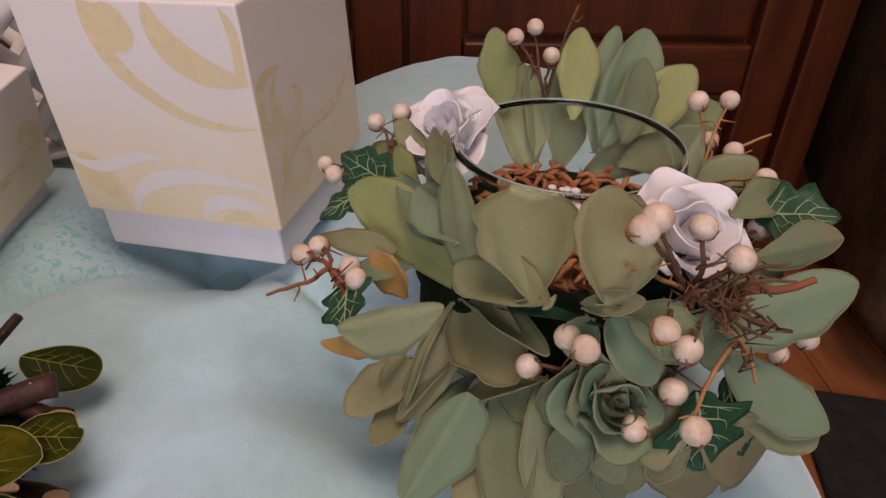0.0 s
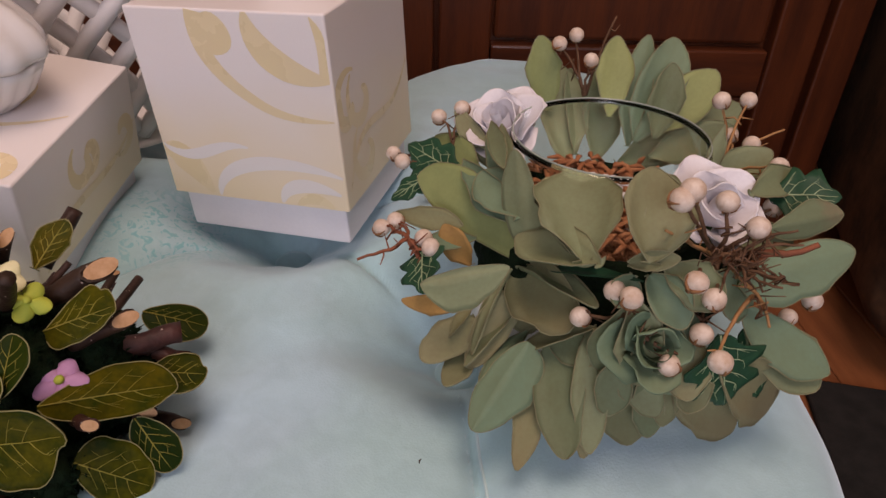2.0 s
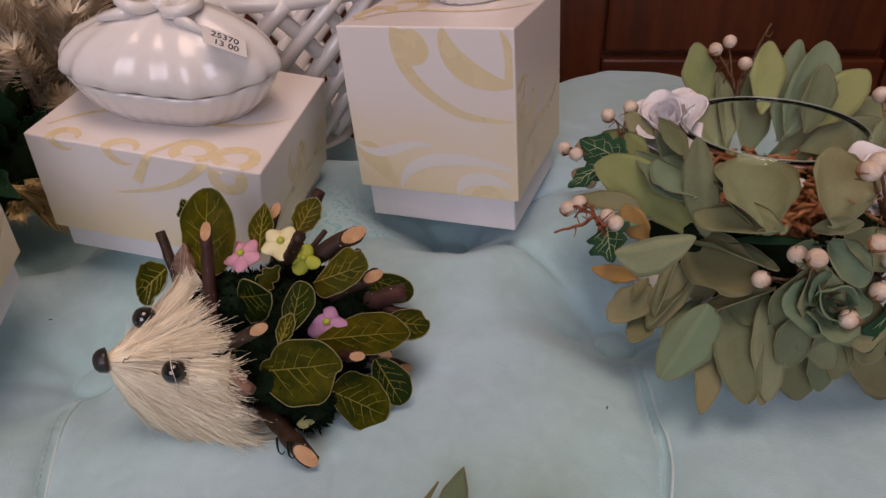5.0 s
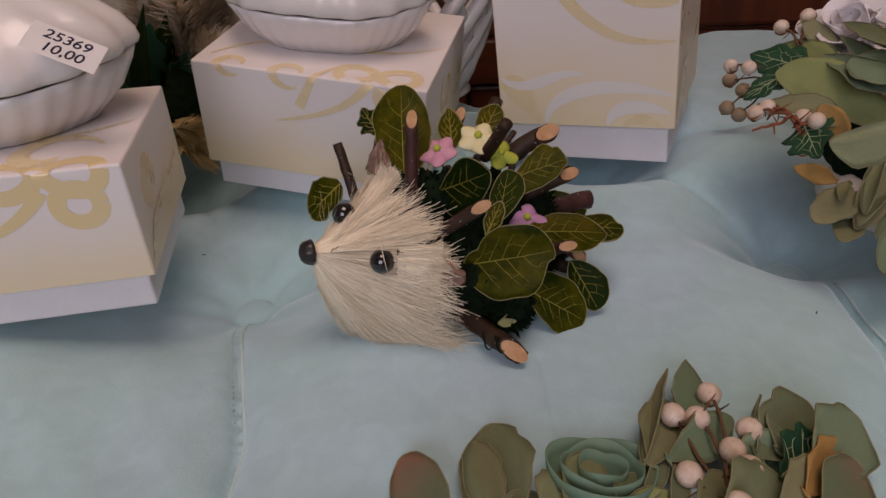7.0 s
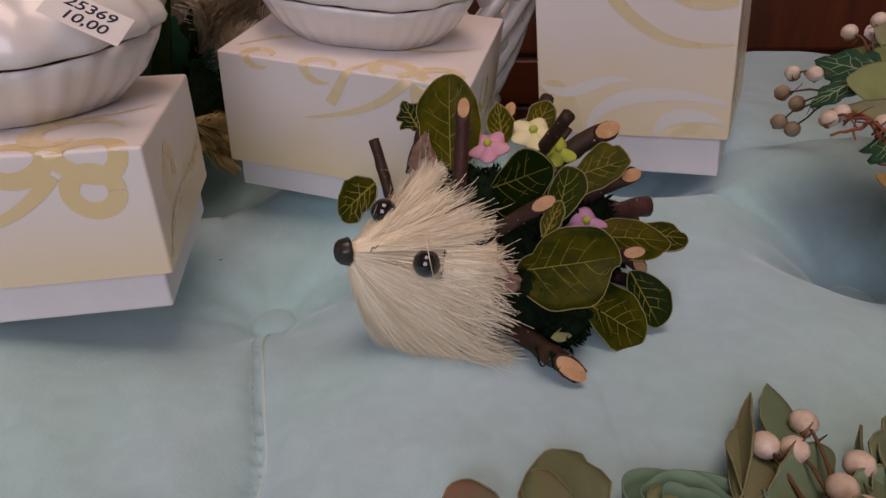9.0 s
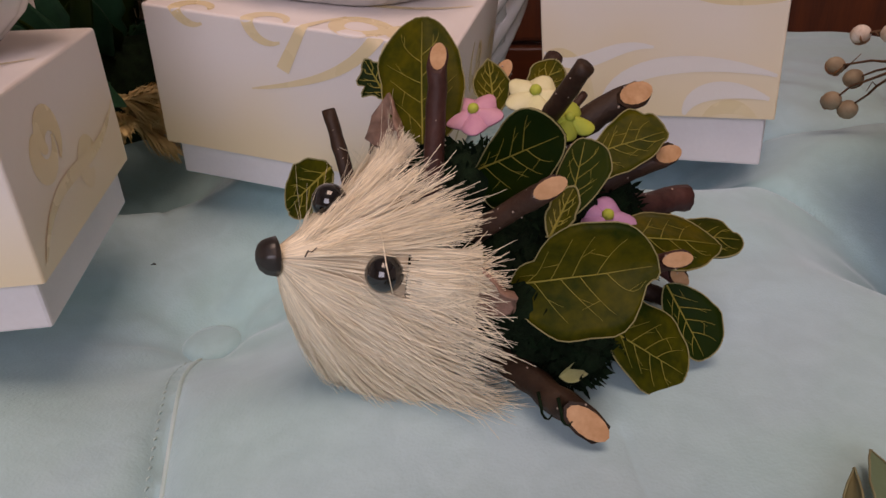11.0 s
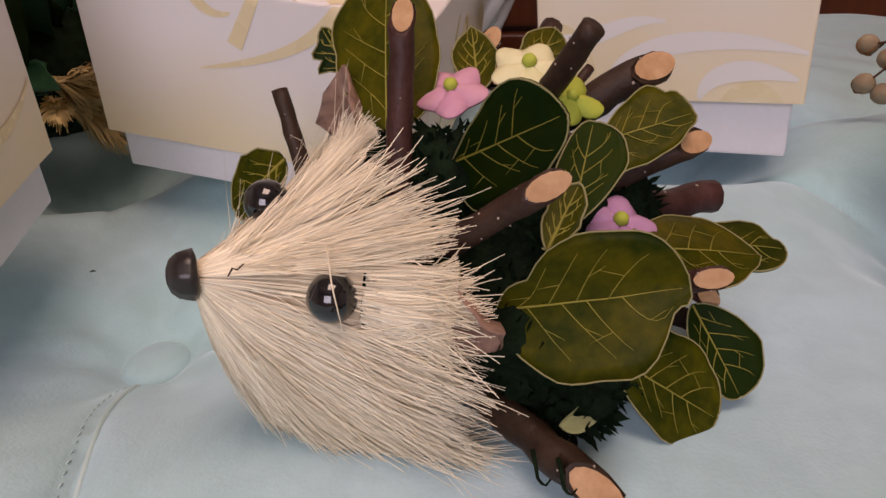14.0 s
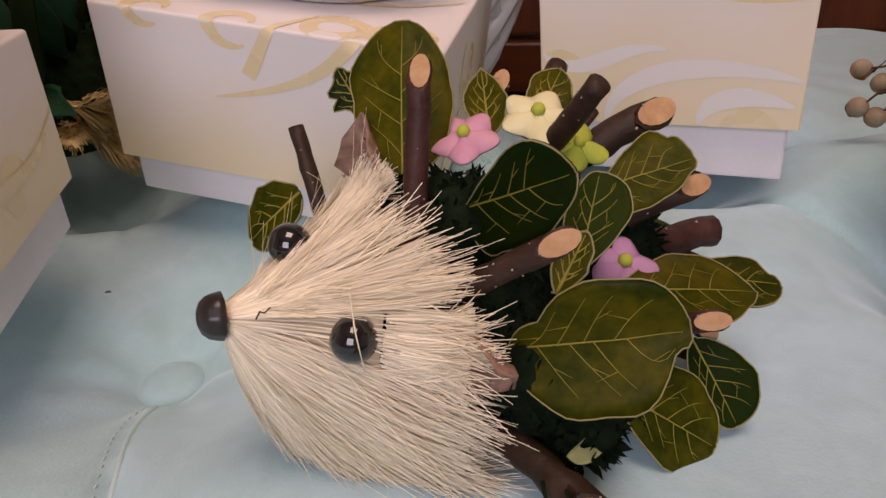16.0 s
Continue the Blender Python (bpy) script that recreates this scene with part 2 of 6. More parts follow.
blush(RED_LEAF, (0.30, 0.11, 0.085), 0.034, 0.078)
blush(SAGE_OLIVE, (0.22, 0.170, 0.085), 0.040, 0.105)
IVY = mat("dark_ivy_leaf", (0.012, 0.050, 0.026), 0.45, (0.020, 0.075, 0.036), 50, 400, 0.3, 0.0006, spec=0.2)
IVY_VEIN = mat("pale_ivy_vein", (0.34, 0.42, 0.24), 0.6)
BERRY = mat("waxy_white_berry", (0.76, 0.65, 0.56), 0.45, (0.50, 0.35, 0.25), 130, 700, 0.3, 0.0005, spread=0.55)
BERRY_DULL = mat("dull_khaki_berry", (0.40, 0.32, 0.22), 0.6, (0.28, 0.20, 0.13), 130, 700, 0.3, 0.0005, spread=0.55)
BERRY_SHELL = mat("brown_berry_husk", (0.30, 0.14, 0.055), 0.8, (0.18, 0.085, 0.04), 150, 700, 0.5, 0.0008)
STEM = mat("brown_berry_stem", (0.095, 0.045, 0.024), 0.8, (0.16, 0.085, 0.045), 150, 700, 0.5, 0.0008)
STEM_TAN = mat("tan_stem", (0.42, 0.22, 0.09), 0.8, (0.30, 0.15, 0.06), 150, 700, 0.5, 0.0008)
STEM_RED = mat("red_brown_stem", (0.27, 0.085, 0.04), 0.7, (0.18, 0.06, 0.03), 100, 600, 0.5, 0.0008)
WHITE_ROSE = mat("white_paper_petal", (0.80, 0.77, 0.79), 0.75, (0.72, 0.68, 0.70), 60, 500, 0.5, 0.0012)
SHAVING = mat("rust_wood_shaving", (0.30, 0.105, 0.040), 0.85, (0.46, 0.20, 0.09), 90, 500, 0.8, 0.002)
RAFFIA = mat("beige_plume", (0.80, 0.70, 0.54), 0.9, (0.60, 0.49, 0.36), 40, 300, 0.4, 0.001, spread=0.7)
CREAM_FLUFF = mat("cream_fluff", (0.66, 0.50, 0.24), 0.9, (0.54, 0.40, 0.19), 60, 400, 0.5, 0.001)


# ---- building helpers ----
def link(name, bm, material, parent=None, label="", smooth=True):
    me = bpy.data.meshes.new(name)
    bm.to_mesh(me)
    bm.free()
    for p in me.polygons:
        p.use_smooth = smooth
    me.materials.append(material)
    ob = new(name, me)
    ob.parent = parent
    if label:
        ob["label"] = label
    return ob


def part(name, bm, material, parent, label="", smooth=True):
    return link(name, bm, material, parent, label, smooth)


def raw(name, verts, faces, material, parent=None, label="", smooth=True):
    me = bpy.data.meshes.new(name)
    me.from_pydata(verts, [], faces)
    me.update()
    for p in me.polygons:
        p.use_smooth = smooth
    me.materials.append(material)
    ob = new(name, me)
    ob.parent = parent
    if label:
        ob["label"] = label
    return ob


def thing(name, m, label, category, group=""):
    ob = new(name)
    ob.empty_display_size = 0.01
    ob.matrix_world = m
    return tagged(ob, label, category, group)


def block(lo, hi, bevel=0.0, segments=2, bm=None):
    bm = bm or bmesh.new()
    made = bmesh.ops.create_cube(bm, size=1.0)["verts"]
    for v in made:
        v.co = Vector([lo[i] + (v.co[i] + 0.5) * (hi[i] - lo[i]) for i in range(3)])
    if bevel:
        edges = list({e for v in made for e in v.link_edges})
        bmesh.ops.bevel(bm, geom=edges, offset=bevel, segments=segments, affect="EDGES", profile=0.5)
    return bm


def ball(radius, centre=(0, 0, 0), squash=(1, 1, 1), u=16, v=10, rough=0.0, freq=60.0, bm=None):
    bm = bm or bmesh.new()
    made = bmesh.ops.create_uvsphere(bm, u_segments=u, v_segments=v, radius=radius)["verts"]
    for w in made:
        p = Vector([w.co[i] * squash[i] for i in range(3)])
        if rough:
            p *= 1 + rough * noise.noise(p * freq)
        w.co = p + Vector(centre)
    return bm


def tube(points, radii, sides=6, bm=None, cap=True):
    """A round stem along the points."""
    bm = bm or bmesh.new()
    pts = [Vector(p) for p in points]
    rings = []
    side = None
    for i, p in enumerate(pts):
        d = (pts[min(i + 1, len(pts) - 1)] - pts[max(i - 1, 0)]).normalized()
        if side is None:
            side = d.orthogonal().normalized()
        side = (side - d * side.dot(d)).normalized()
        up = d.cross(side)
        r = radii[i] if hasattr(radii, "__len__") else radii
        rings.append([bm.verts.new(p + (side * math.cos(a) + up * math.sin(a)) * r) for a in [2 * math.pi * k / sides for k in range(sides)]])
    for a, b in zip(rings, rings[1:]):
        for k in range(sides):
            bm.faces.new((a[k], a[(k + 1) % sides], b[(k + 1) % sides], b[k]))
    if cap:
        bm.faces.new(rings[0][::-1])
        bm.faces.new(rings[-1])
    return bm


def lathe(profile, sides=48, wave=0.0, lobes=0, bm=None):
    """Turned form: profile of (radius, height); lobes give a fluted wall."""
    bm = bm or bmesh.new()
    rings = []
    for r, z in profile:
        rings.append([bm.verts.new((r * (1 + wave * math.cos(lobes * a)) * math.cos(a), r * (1 + wave * math.cos(lobes * a)) * math.sin(a), z)) for a in [2 * math.pi * k / sides for k in range(sides)]])
    for a, b in zip(rings, rings[1:]):
        for k in range(sides):
            bm.faces.new((a[k], a[(k + 1) % sides], b[(k + 1) % sides], b[k]))
    return bm


def bezier(a, b, c, d, n=20):
    out = []
    for i in range(n + 1):
        t = i / n
        s = 1 - t
        out.append(tuple(s * s * s * a[k] + 3 * s * s * t * b[k] + 3 * s * t * t * c[k] + t * t * t * d[k] for k in range(len(a))))
    return out


# ---- room ----
def room():
    lo, hi, top = (-2.2, -2.0), (2.2, 1.45), 2.5
    for name, a, b in (("wall_north", (lo[0] - 0.1, hi[1], 0), (hi[0] + 0.1, hi[1] + 0.1, top)),
                       ("wall_east", (hi[0], lo[1], 0), (hi[0] + 0.1, hi[1], top)),
                       ("wall_west", (lo[0] - 0.1, lo[1], 0), (lo[0], hi[1], top))):
        tagged(link(name, block(a, b), PLASTER, smooth=False), "cream plastered room wall", "wall", kind="structure")
    bm = bmesh.new()
    for a, b in (((lo[0], 0), (-0.9, top)), ((0.4, 0), (hi[0], top)), ((-0.9, 0), (0.4, 0.85)), ((-0.9, 2.15), (0.4, top))):
        block((a[0], lo[1] - 0.1, a[1]), (b[0], lo[1], b[1]), bm=bm)
    tagged(link("wall_south", bm, PLASTER, smooth=False), "cream plastered wall with a window opening", "wall", kind="structure")
    tagged(link("ceiling", block((lo[0], lo[1], top), (hi[0], hi[1], top + 0.1)), PLASTER, smooth=False), "plain cream plastered ceiling", "ceiling", kind="structure")
    floor = tagged(link("floor", block((lo[0], lo[1], -0.1), (hi[0], hi[1], -0.012)), CABINET, smooth=False), "red-brown wooden plank floor", "floor", kind="structure")
    mesh = None
    for i in range(38):
        x = lo[0] + 0.004 + i * 0.1155
        if x + 0.113 > hi[0]:
            break
        if mesh is None:
            b = link("floorboard", block((0, lo[1], -0.012), (0.1135, hi[1], 0.0), 0.0015, 1), BOARD, floor, smooth=False)
            mesh = b.data
        else:
            b = new("floorboard", mesh)
            b.parent = floor
        b.location.x = x


room()


def cabinet():
    """Low dark cupboard with framed panels behind the seat."""
    root = thing("cabinet", pose(0, 1.0, 0), "dark red-stained wooden cabinet with framed panels on the floor", "cabinet")
    part("body", block((-0.95, 0.035, 0.0), (0.635, 0.43, 0.95), 0.004), CABINET, root, smooth=False)
    part("plinth", block((-0.95, 0.0, 0.0), (0.62, 0.034, 0.06), 0.004), CABINET_X, root, smooth=False)
    for x0, x1 in ((-0.95, -0.855), (-0.42, -0.33), (-0.118, -0.045), (-0.036, 0.045), (0.495, 0.565), (0.578, 0.635)):
        part("stile", block((x0, 0.0, 0.062), (x1, 0.034, 0.95), 0.004), CABINET, root, smooth=False)
    for x0, x1 in ((-0.853, -0.422), (-0.328, -0.12), (0.047, 0.493)):
        for z0, z1 in ((0.062, 0.14), (0.312, 0.388), (0.87, 0.95)):
            part("rail", block((x0, 0.004, z0), (x1, 0.034, z1), 0.004), CABINET_X, root, smooth=False)
        for z0, z1 in ((0.142, 0.31), (0.39, 0.868)):
            part("panel", block((x0 + 0.004, 0.018, z0 + 0.004), (x1 - 0.004, 0.034, z1 - 0.004), 0.007), CABINET, root, smooth=False)


cabinet()


def side_chair():
    """Bulky upholstered seat in brown suede beside the cabinet."""
    root = thing("armchair", pose(0.86, 0.86, 0, 0, 0, -18), "mottled brown suede armchair standing on the floor", "armchair")
    bm = block((-0.21, -0.30, 0.05), (0.50, 0.35, 0.84), 0.09, 5)
    bmesh.ops.subdivide_edges(bm, edges=bm.edges[:], cuts=3, use_grid_fill=True)
    for v in bm.verts:
        v.co += v.co.normalized() * 0.012 * noise.noise(v.co * 7)
    part("upholstery", bm, HIDE, root)
    for x, y in ((-0.1, -0.24), (0.44, -0.24), (-0.1, 0.29), (0.44, 0.29)):
        part("leg", tube([(x, y, 0), (x, y, 0.08)], [0.018, 0.024], 10), CABINET, root)


side_chair()
bm = block((0.50, -0.6, 0.001), (1.3, 0.66, 0.012), 0.004)
bmesh.ops.rotate(bm, verts=bm.verts[:], cent=(0.5, 0.6, 0), matrix=Matrix.Rotation(radians(-12), 3, "Z"))
tagged(link("rug", bm, RUG, smooth=False), "black woven rug lying on the wooden floor", "rug")

# ---- tufted seat ----
BUTTONS = [(-0.0185, 0.257), (-0.3755, 0.1955), (-0.1465, 0.380), (-0.480, 0.325), (0.12, 0.47), (-0.27, 0.54)]
PLEATS = [(0, 2), (1, 3), (1, 2), (0, 4), (2, 5), (3, 5), (2, 4)]
SEAMS = [((-0.0185, 0.257), (-0.0125, 0.17)), ((-0.0125, 0.17), (-0.010, 0.135)), ((-0.010, 0.135), (-0.017, 0.10)), ((-0.017, 0.10), (-0.03, 0.07)), ((-0.03, 0.07), (-0.07, -0.30)),
         ((-0.3755, 0.1955), (-0.362, 0.15)), ((-0.362, 0.15), (-0.345, 0.115)), ((-0.345, 0.115), (-0.329, 0.08)), ((-0.329, 0.08), (-0.316, 0.05)), ((-0.316, 0.05), (-0.25, -0.30)),
         ((0.12, 0.47), (0.22, 0.50)), ((-0.480, 0.325), (-0.75, 0.36)), ((-0.27, 0.54), (-0.26, 0.7))]
OUTLINE = [(0.184, 0.19), (0.184, 0.30), (0.205, 0.47), (0.185, 0.66), (0.065, 0.75), (-0.025, 0.71), (-0.095, 0.635), (-0.25, 0.60), (-0.50, 0.68), (-0.75, 0.60), (-0.86, 0.30), (-0.82, -0.10), (-0.60, -0.36), (-0.25, -0.44), (0.0, -0.36), (0.125, -0.15), (0.156, 0.05), (0.174, 0.13)]


def seg_distance(x, y, a, b):
    dx, dy = b[0] - a[0], b[1] - a[1]
    t = np.clip(((x - a[0]) * dx + (y - a[1]) * dy) / (dx * dx + dy * dy), 0, 1)
    return np.hypot(x - a[0] - t * dx, y - a[1] - t * dy)


def seat_height(x, y):
    """Height of the tufted top, without the rolled edge: round lobes that meet in narrow folds."""
    x, y = np.asarray(x, float), np.asarray(y, float)
    step = lambda t: np.clip(t, 0, 1) ** 2 * (3 - 2 * np.clip(t, 0, 1))
    fold = lambda d, reach: 1 - np.sqrt(1 - (1 - np.clip(d / reach, 0.004, 1)) ** 2)
    z = 0.441 + 0.016 * step((y - 0.16) / 0.2) + 0.014 * step((-0.37 - x) / 0.07) * (1 - step((y - 0.16) / 0.2))
    pleat = np.min([seg_distance(x, y, BUTTONS[a], BUTTONS[b]) for a, b in PLEATS], axis=0)
    seam = np.min([seg_distance(x, y, a, b) for a, b in SEAMS], axis=0)
    z = z - 0.8 * np.maximum(0.030 * fold(pleat, 0.085), 0.024 * fold(seam, 0.075)) - 0.004 * fold(np.minimum(pleat, seam), 0.012)
    faint = seg_distance(x, y, (-0.180, 0.105), (-0.158, -0.02))
    z = z - 0.0022 * fold(faint, 0.02)
    for bx, by in BUTTONS:
        r = np.hypot(x - bx, y - by)
        a = np.arctan2(y - by, x - bx)
        slope = 0.46 if by < 0.2 else 0.66  # the tuft at the front is pulled in less steeply
        pit = 0.3940 + slope * np.maximum(r - 0.006, 0) + 0.0016 * np.sin(7 * a + 40 * bx) * np.exp(-((r - 0.034) / 0.016) ** 2)
        z = -0.0045 * np.logaddexp(-z / 0.0045, -pit / 0.0045)
        z = z - (z - 0.3935) * np.exp(-(r / 0.0190) ** 4)
    # slack cloth: low, broad ripples
    z = z + 0.0011 * np.sin(31 * x + 9 * np.sin(13 * y)) * np.sin(27 * y + 5 * np.sin(17 * x))
    return z


def ottoman():
    n = len(OUTLINE)
    loop = []
    for i in range(n):
        p = [Vector(OUTLINE[(i + k - 1) % n]) for k in range(4)]
        for s in range(24):
            t = s / 24
            loop.append(0.5 * (2 * p[1] + (p[2] - p[0]) * t + (2 * p[0] - 5 * p[1] + 4 * p[2] - p[3]) * t * t + (3 * p[1] - p[0] - 3 * p[2] + p[3]) * t ** 3))
    lx, ly = np.array([p.x for p in loop]), np.array([p.y for p in loop])
    cx, cy = -0.2, 0.17
    ang = np.unwrap(np.arctan2(ly - cy, lx - cx))
    rad = np.hypot(lx - cx, ly - cy)
    order = np.argsort(ang)
    ang, rad = ang[order], rad[order]
    A, R = 720, 230
    a = np.linspace(ang[0], ang[0] + 2 * np.pi, A, endpoint=False)
    edge = np.interp(a, np.concatenate([ang, ang[:1] + 2 * np.pi]), np.concatenate([rad, rad[:1]]))
    verts, faces = [(cx, cy, float(seat_height(cx, cy)))], []
    for j in range(1, R + 1):
        f = (j / R) ** 0.9
        x, y = cx + edge * f * np.cos(a), cy + edge * f * np.sin(a)
        s = np.clip(edge * (1 - f), 0, 0.05)
        z = seat_height(x, y) - 0.05 * (1 - np.sqrt(1 - (1 - s / 0.05) ** 2))
        verts += list(zip(x.tolist(), y.tolist(), z.tolist()))
    for k in range(5):
        z = 0.40 - 0.07 * k - 0.002
        f = 1.0 + 0.004 * math.sin(k * 1.2)
        verts += [(cx + e * f * math.cos(t), cy + e * f * math.sin(t), z) for e, t in zip(edge, a)]
    for k in range(A):
        faces.append((0, 1 + k, 1 + (k + 1) % A))
    for j in range(R + 4):
        for k in range(A):
            p, q = 1 + j * A + k, 1 + j * A + (k + 1) % A
            faces.append((p, p + A, q + A, q))
    root = thing("ottoman", pose(0, 0, 0), "pale aqua velvet ottoman with buttoned tufts standing on the floor", "ottoman")
    raw("upholstery", verts, faces, VELVET, root)
    for bx, by in BUTTONS:
        z = float(seat_height(bx, by))
        prof = [(0.0001, 0.0066), (0.007, 0.0063), (0.0122, 0.0050), (0.0152, 0.0022), (0.0156, -0.003)]
        b = part("button", lathe(prof, 24), VELVET, root)
        b.location = (bx, by, z - 0.0015)
    for run in (SEAMS[:5], SEAMS[5:10]):
        knots = [Vector(q[0]) for q in run] + [Vector(run[-1][1])]
        a, b = knots[-2], knots[-1]
        knots = knots[:-1] + [a.lerp(b, k / 8) for k in range(1, 9)]
        pts = []
        for i in range(len(knots) - 1):
            p = [knots[max(i - 1, 0)], knots[i], knots[i + 1], knots[min(i + 2, len(knots) - 1)]]
            for k in range(16):
                t = k / 16
                q = 0.5 * (2 * p[1] + (p[2] - p[0]) * t + (2 * p[0] - 5 * p[1] + 4 * p[2] - p[3]) * t * t + (3 * p[1] - p[0] - 3 * p[2] + p[3]) * t ** 3)
                pts.append((q.x + 0.003, q.y, float(seat_height(q.x + 0.003, q.y)) + 0.0002))
        part("piping", tube(pts[10:], 0.0009, 8), PIPING, root)
        for k in range(6, 60, 2):
            x, y, z = pts[k]
            z = float(seat_height(x - 0.006, y))
            part("stitch", tube([(x - 0.0062, y - 0.0012, z), (x - 0.0062, y, z + 0.0003), (x - 0.0062, y + 0.0012, z)], 0.0003, 4), PIPING, root)
    for x, y in ((0.02, 0.5), (-0.55, 0.45), (-0.55, -0.2), (0.0, -0.15)):
        part("leg", tube([(x, y, 0.0), (x, y, 0.13)], [0.018, 0.03], 12), CABINET, root)


ottoman()


for x, y, turn in ((-0.4230, 0.2300, 20), (-0.0390, 0.1540, 70)):
    z = float(seat_height(x, y))
    bm = tube([(-0.0013, 0, 0.0004), (0, 0.0004, 0.0007), (0.0014, 0, 0.0004)], [0.0002, 0.0004, 0.0002], 5)
    ob = tagged(link("lint_speck", bm, BARK), "tiny dark speck of lint on the velvet seat", "lint", "lint specks")
    ob.matrix_world = pose(x, y, z, 0, 0, turn)


# ---- boxes ----
def ribbon(pts, widths, place, lift, bm):
    """A flat printed stroke on a face; place maps (u, v, lift) to the box."""
    if isinstance(bm, list):
        bm.append(bmesh.new())
        bm = bm[-1]
    rows = []
    for i, p in enumerate(pts):
        a, b = Vector(pts[max(i - 1, 0)]), Vector(pts[min(i + 1, len(pts) - 1)])
        d = b - a
        d = d / max(d.length, 1e-9)
        w = widths(i / (len(pts) - 1)) / 2
        rows.append((bm.verts.new(place(p[0] - d.y * w, p[1] + d.x * w, lift)), bm.verts.new(place(p[0] + d.y * w, p[1] - d.x * w, lift))))
    for a, b in zip(rows, rows[1:]):
        bm.faces.new((a[0], b[0], b[1], a[1]))


def scrolls(face, root, place, w, h, seed):
    """Curling strokes printed on one face of a lid."""
    rnd = random.Random(seed)
    gold, white = [], []
    full = place
    place = lambda u, v, k: full(min(max(u, 0.0015), w - 0.0015), max(v, 0.002), k * 0.35)
    swell = lambda wide: (lambda t: wide * (0.18 + 0.82 * math.sin(math.pi * min(1, t * 1.02)) ** 0.8))
    taper = lambda wide: (lambda t: wide * (1 - t) ** 0.7 + 0.0008)
    if face == "tall_front":
        f = lambda u, v: (u * w, v * h)
        # drop and tail
        pts = bezier(f(0.37, 0.99), f(0.33, 0.82), f(0.42, 0.68), f(0.62, 0.56), 14)[:-1] + bezier(f(0.62, 0.56), f(0.72, 0.5), f(0.85, 0.49), f(0.985, 0.50), 10)
        ribbon(pts, taper(0.011), place, 0.0004, gold)
        drop = [(0.44 * w + 0.095 * w * math.cos(t) * (1 - 0.2 * math.sin(t)), 0.89 * h + 0.10 * h * math.sin(t)) for t in [2 * math.pi * k / 20 for k in range(21)]]
        blot = bmesh.new()
        blot.faces.new([blot.verts.new(place(p[0], min(p[1], h * 0.995), 0.0005)) for p in drop[:-1]])
        gold.append(blot)
        ribbon(bezier(f(0.62, 0.995), f(0.62, 0.82), f(0.78, 0.70), f(0.995, 0.70), 14), swell(0.017), place, 0.0006, gold)
        ribbon(bezier(f(0.99, 0.70), f(0.99, 0.8), f(0.98, 0.9), f(0.93, 0.985), 8), taper(0.012), place, 0.0007, gold)
        ribbon(bezier(f(0.0, 0.30), f(0.2, 0.16), f(0.3, 0.36), f(0.5, 0.32), 14), swell(0.008), place, 0.0005, white)
        ribbon(bezier(f(0.28, 0.02), f(0.30, 0.24), f(0.65, 0.30), f(0.99, 0.20), 16), swell(0.010), place, 0.0005, white)
        ribbon(bezier(f(0.0, 0.24), f(0.08, 0.30), f(0.16, 0.20), f(0.24, 0.03), 12), swell(0.020), place, 0.00045, gold)
        ribbon(bezier(f(0.72, 0.01), f(0.78, 0.08), f(0.86, 0.08), f(0.93, 0.01), 10), swell(0.008), place, 0.00045, gold)
        ribbon(bezier(f(0.64, 0.02), f(0.66, 0.15), f(0.82, 0.16), f(0.97, 0.10), 14), swell(0.010), place, 0.0006, white)
    elif face in ("bow", "small_bow"):
        f = lambda u, v: (u * w, v * h)
        mid, high, k = (0.77, 0.98, 0.76) if face == "bow" else (0.78, 1.16, 0.74)
        for s in (-1, 1):
            c = ((mid + s * 0.118 * k) * w, high * h)
            ring = [(c[0] + 0.105 * k * w * math.cos(t), c[1] + 0.085 * k * w * math.sin(t) * (1 + 0.2 * s * math.cos(t))) for t in [2 * math.pi * q / 28 for q in range(29)]]
            ribbon(ring, lambda t: 0.0105 * k, place, 0.0004 + 0.0001 * s, gold)
        ring = [((mid + 0.11 * k) * w + 0.080 * k * w * math.cos(t), (high - 0.36 * k) * h + 0.075 * k * w * math.sin(t)) for t in [2 * math.pi * q / 24 for q in range(25)]]
        ribbon(ring, lambda t: 0.0105 * k, place, 0.0006, gold)
        ribbon(bezier(f(mid - 0.01, high - 0.14), f(mid - 0.09, high - 0.40), f(mid - 0.21, high - 0.52), f(mid - 0.43, high - 0.62), 14), taper(0.008 * k), place, 0.0007, gold)
        if face == "small_bow":
            for u, v, r in ((0.17, 1.05, 0.075), (0.42, 1.02, 0.085)):
                ring = [(u * w + r * w * math.cos(t) * (0.6 + 0.06 * t), v * h + r * w * math.sin(t) * (0.6 + 0.06 * t)) for t in [5.2 * q / 24 for q in range(25)]]
                ribbon(ring, swell(0.007), place, 0.0005, gold)
            ribbon(bezier(f(0.46, 0.70), f(0.52, 0.95), f(0.55, 1.1), f(0.62, 1.3), 14), taper(0.006), place, 0.0008, gold)
    else:
        for k in range(4 if face == "top" else 3):
            u, v = rnd.uniform(0.12, 0.85), rnd.uniform(0.15, 0.85)
            r = rnd.uniform(0.10, 0.17) * min(w, h)
            turn, s = rnd.uniform(0, 6.28), rnd.choice((-1, 1))
            pts = []
            for i in range(26):
                t = i / 25
                q = turn + s * t * 5.2
                rr = r * (0.35 + 1.1 * t)
                pts.append((min(max(u * w + rr * math.cos(q), 0.004), w - 0.004), min(max(v * h + rr * math.sin(q), 0.004), h - 0.004)))
            ribbon(pts, swell(0.010), place, 0.0003 + 0.00012 * k, gold)
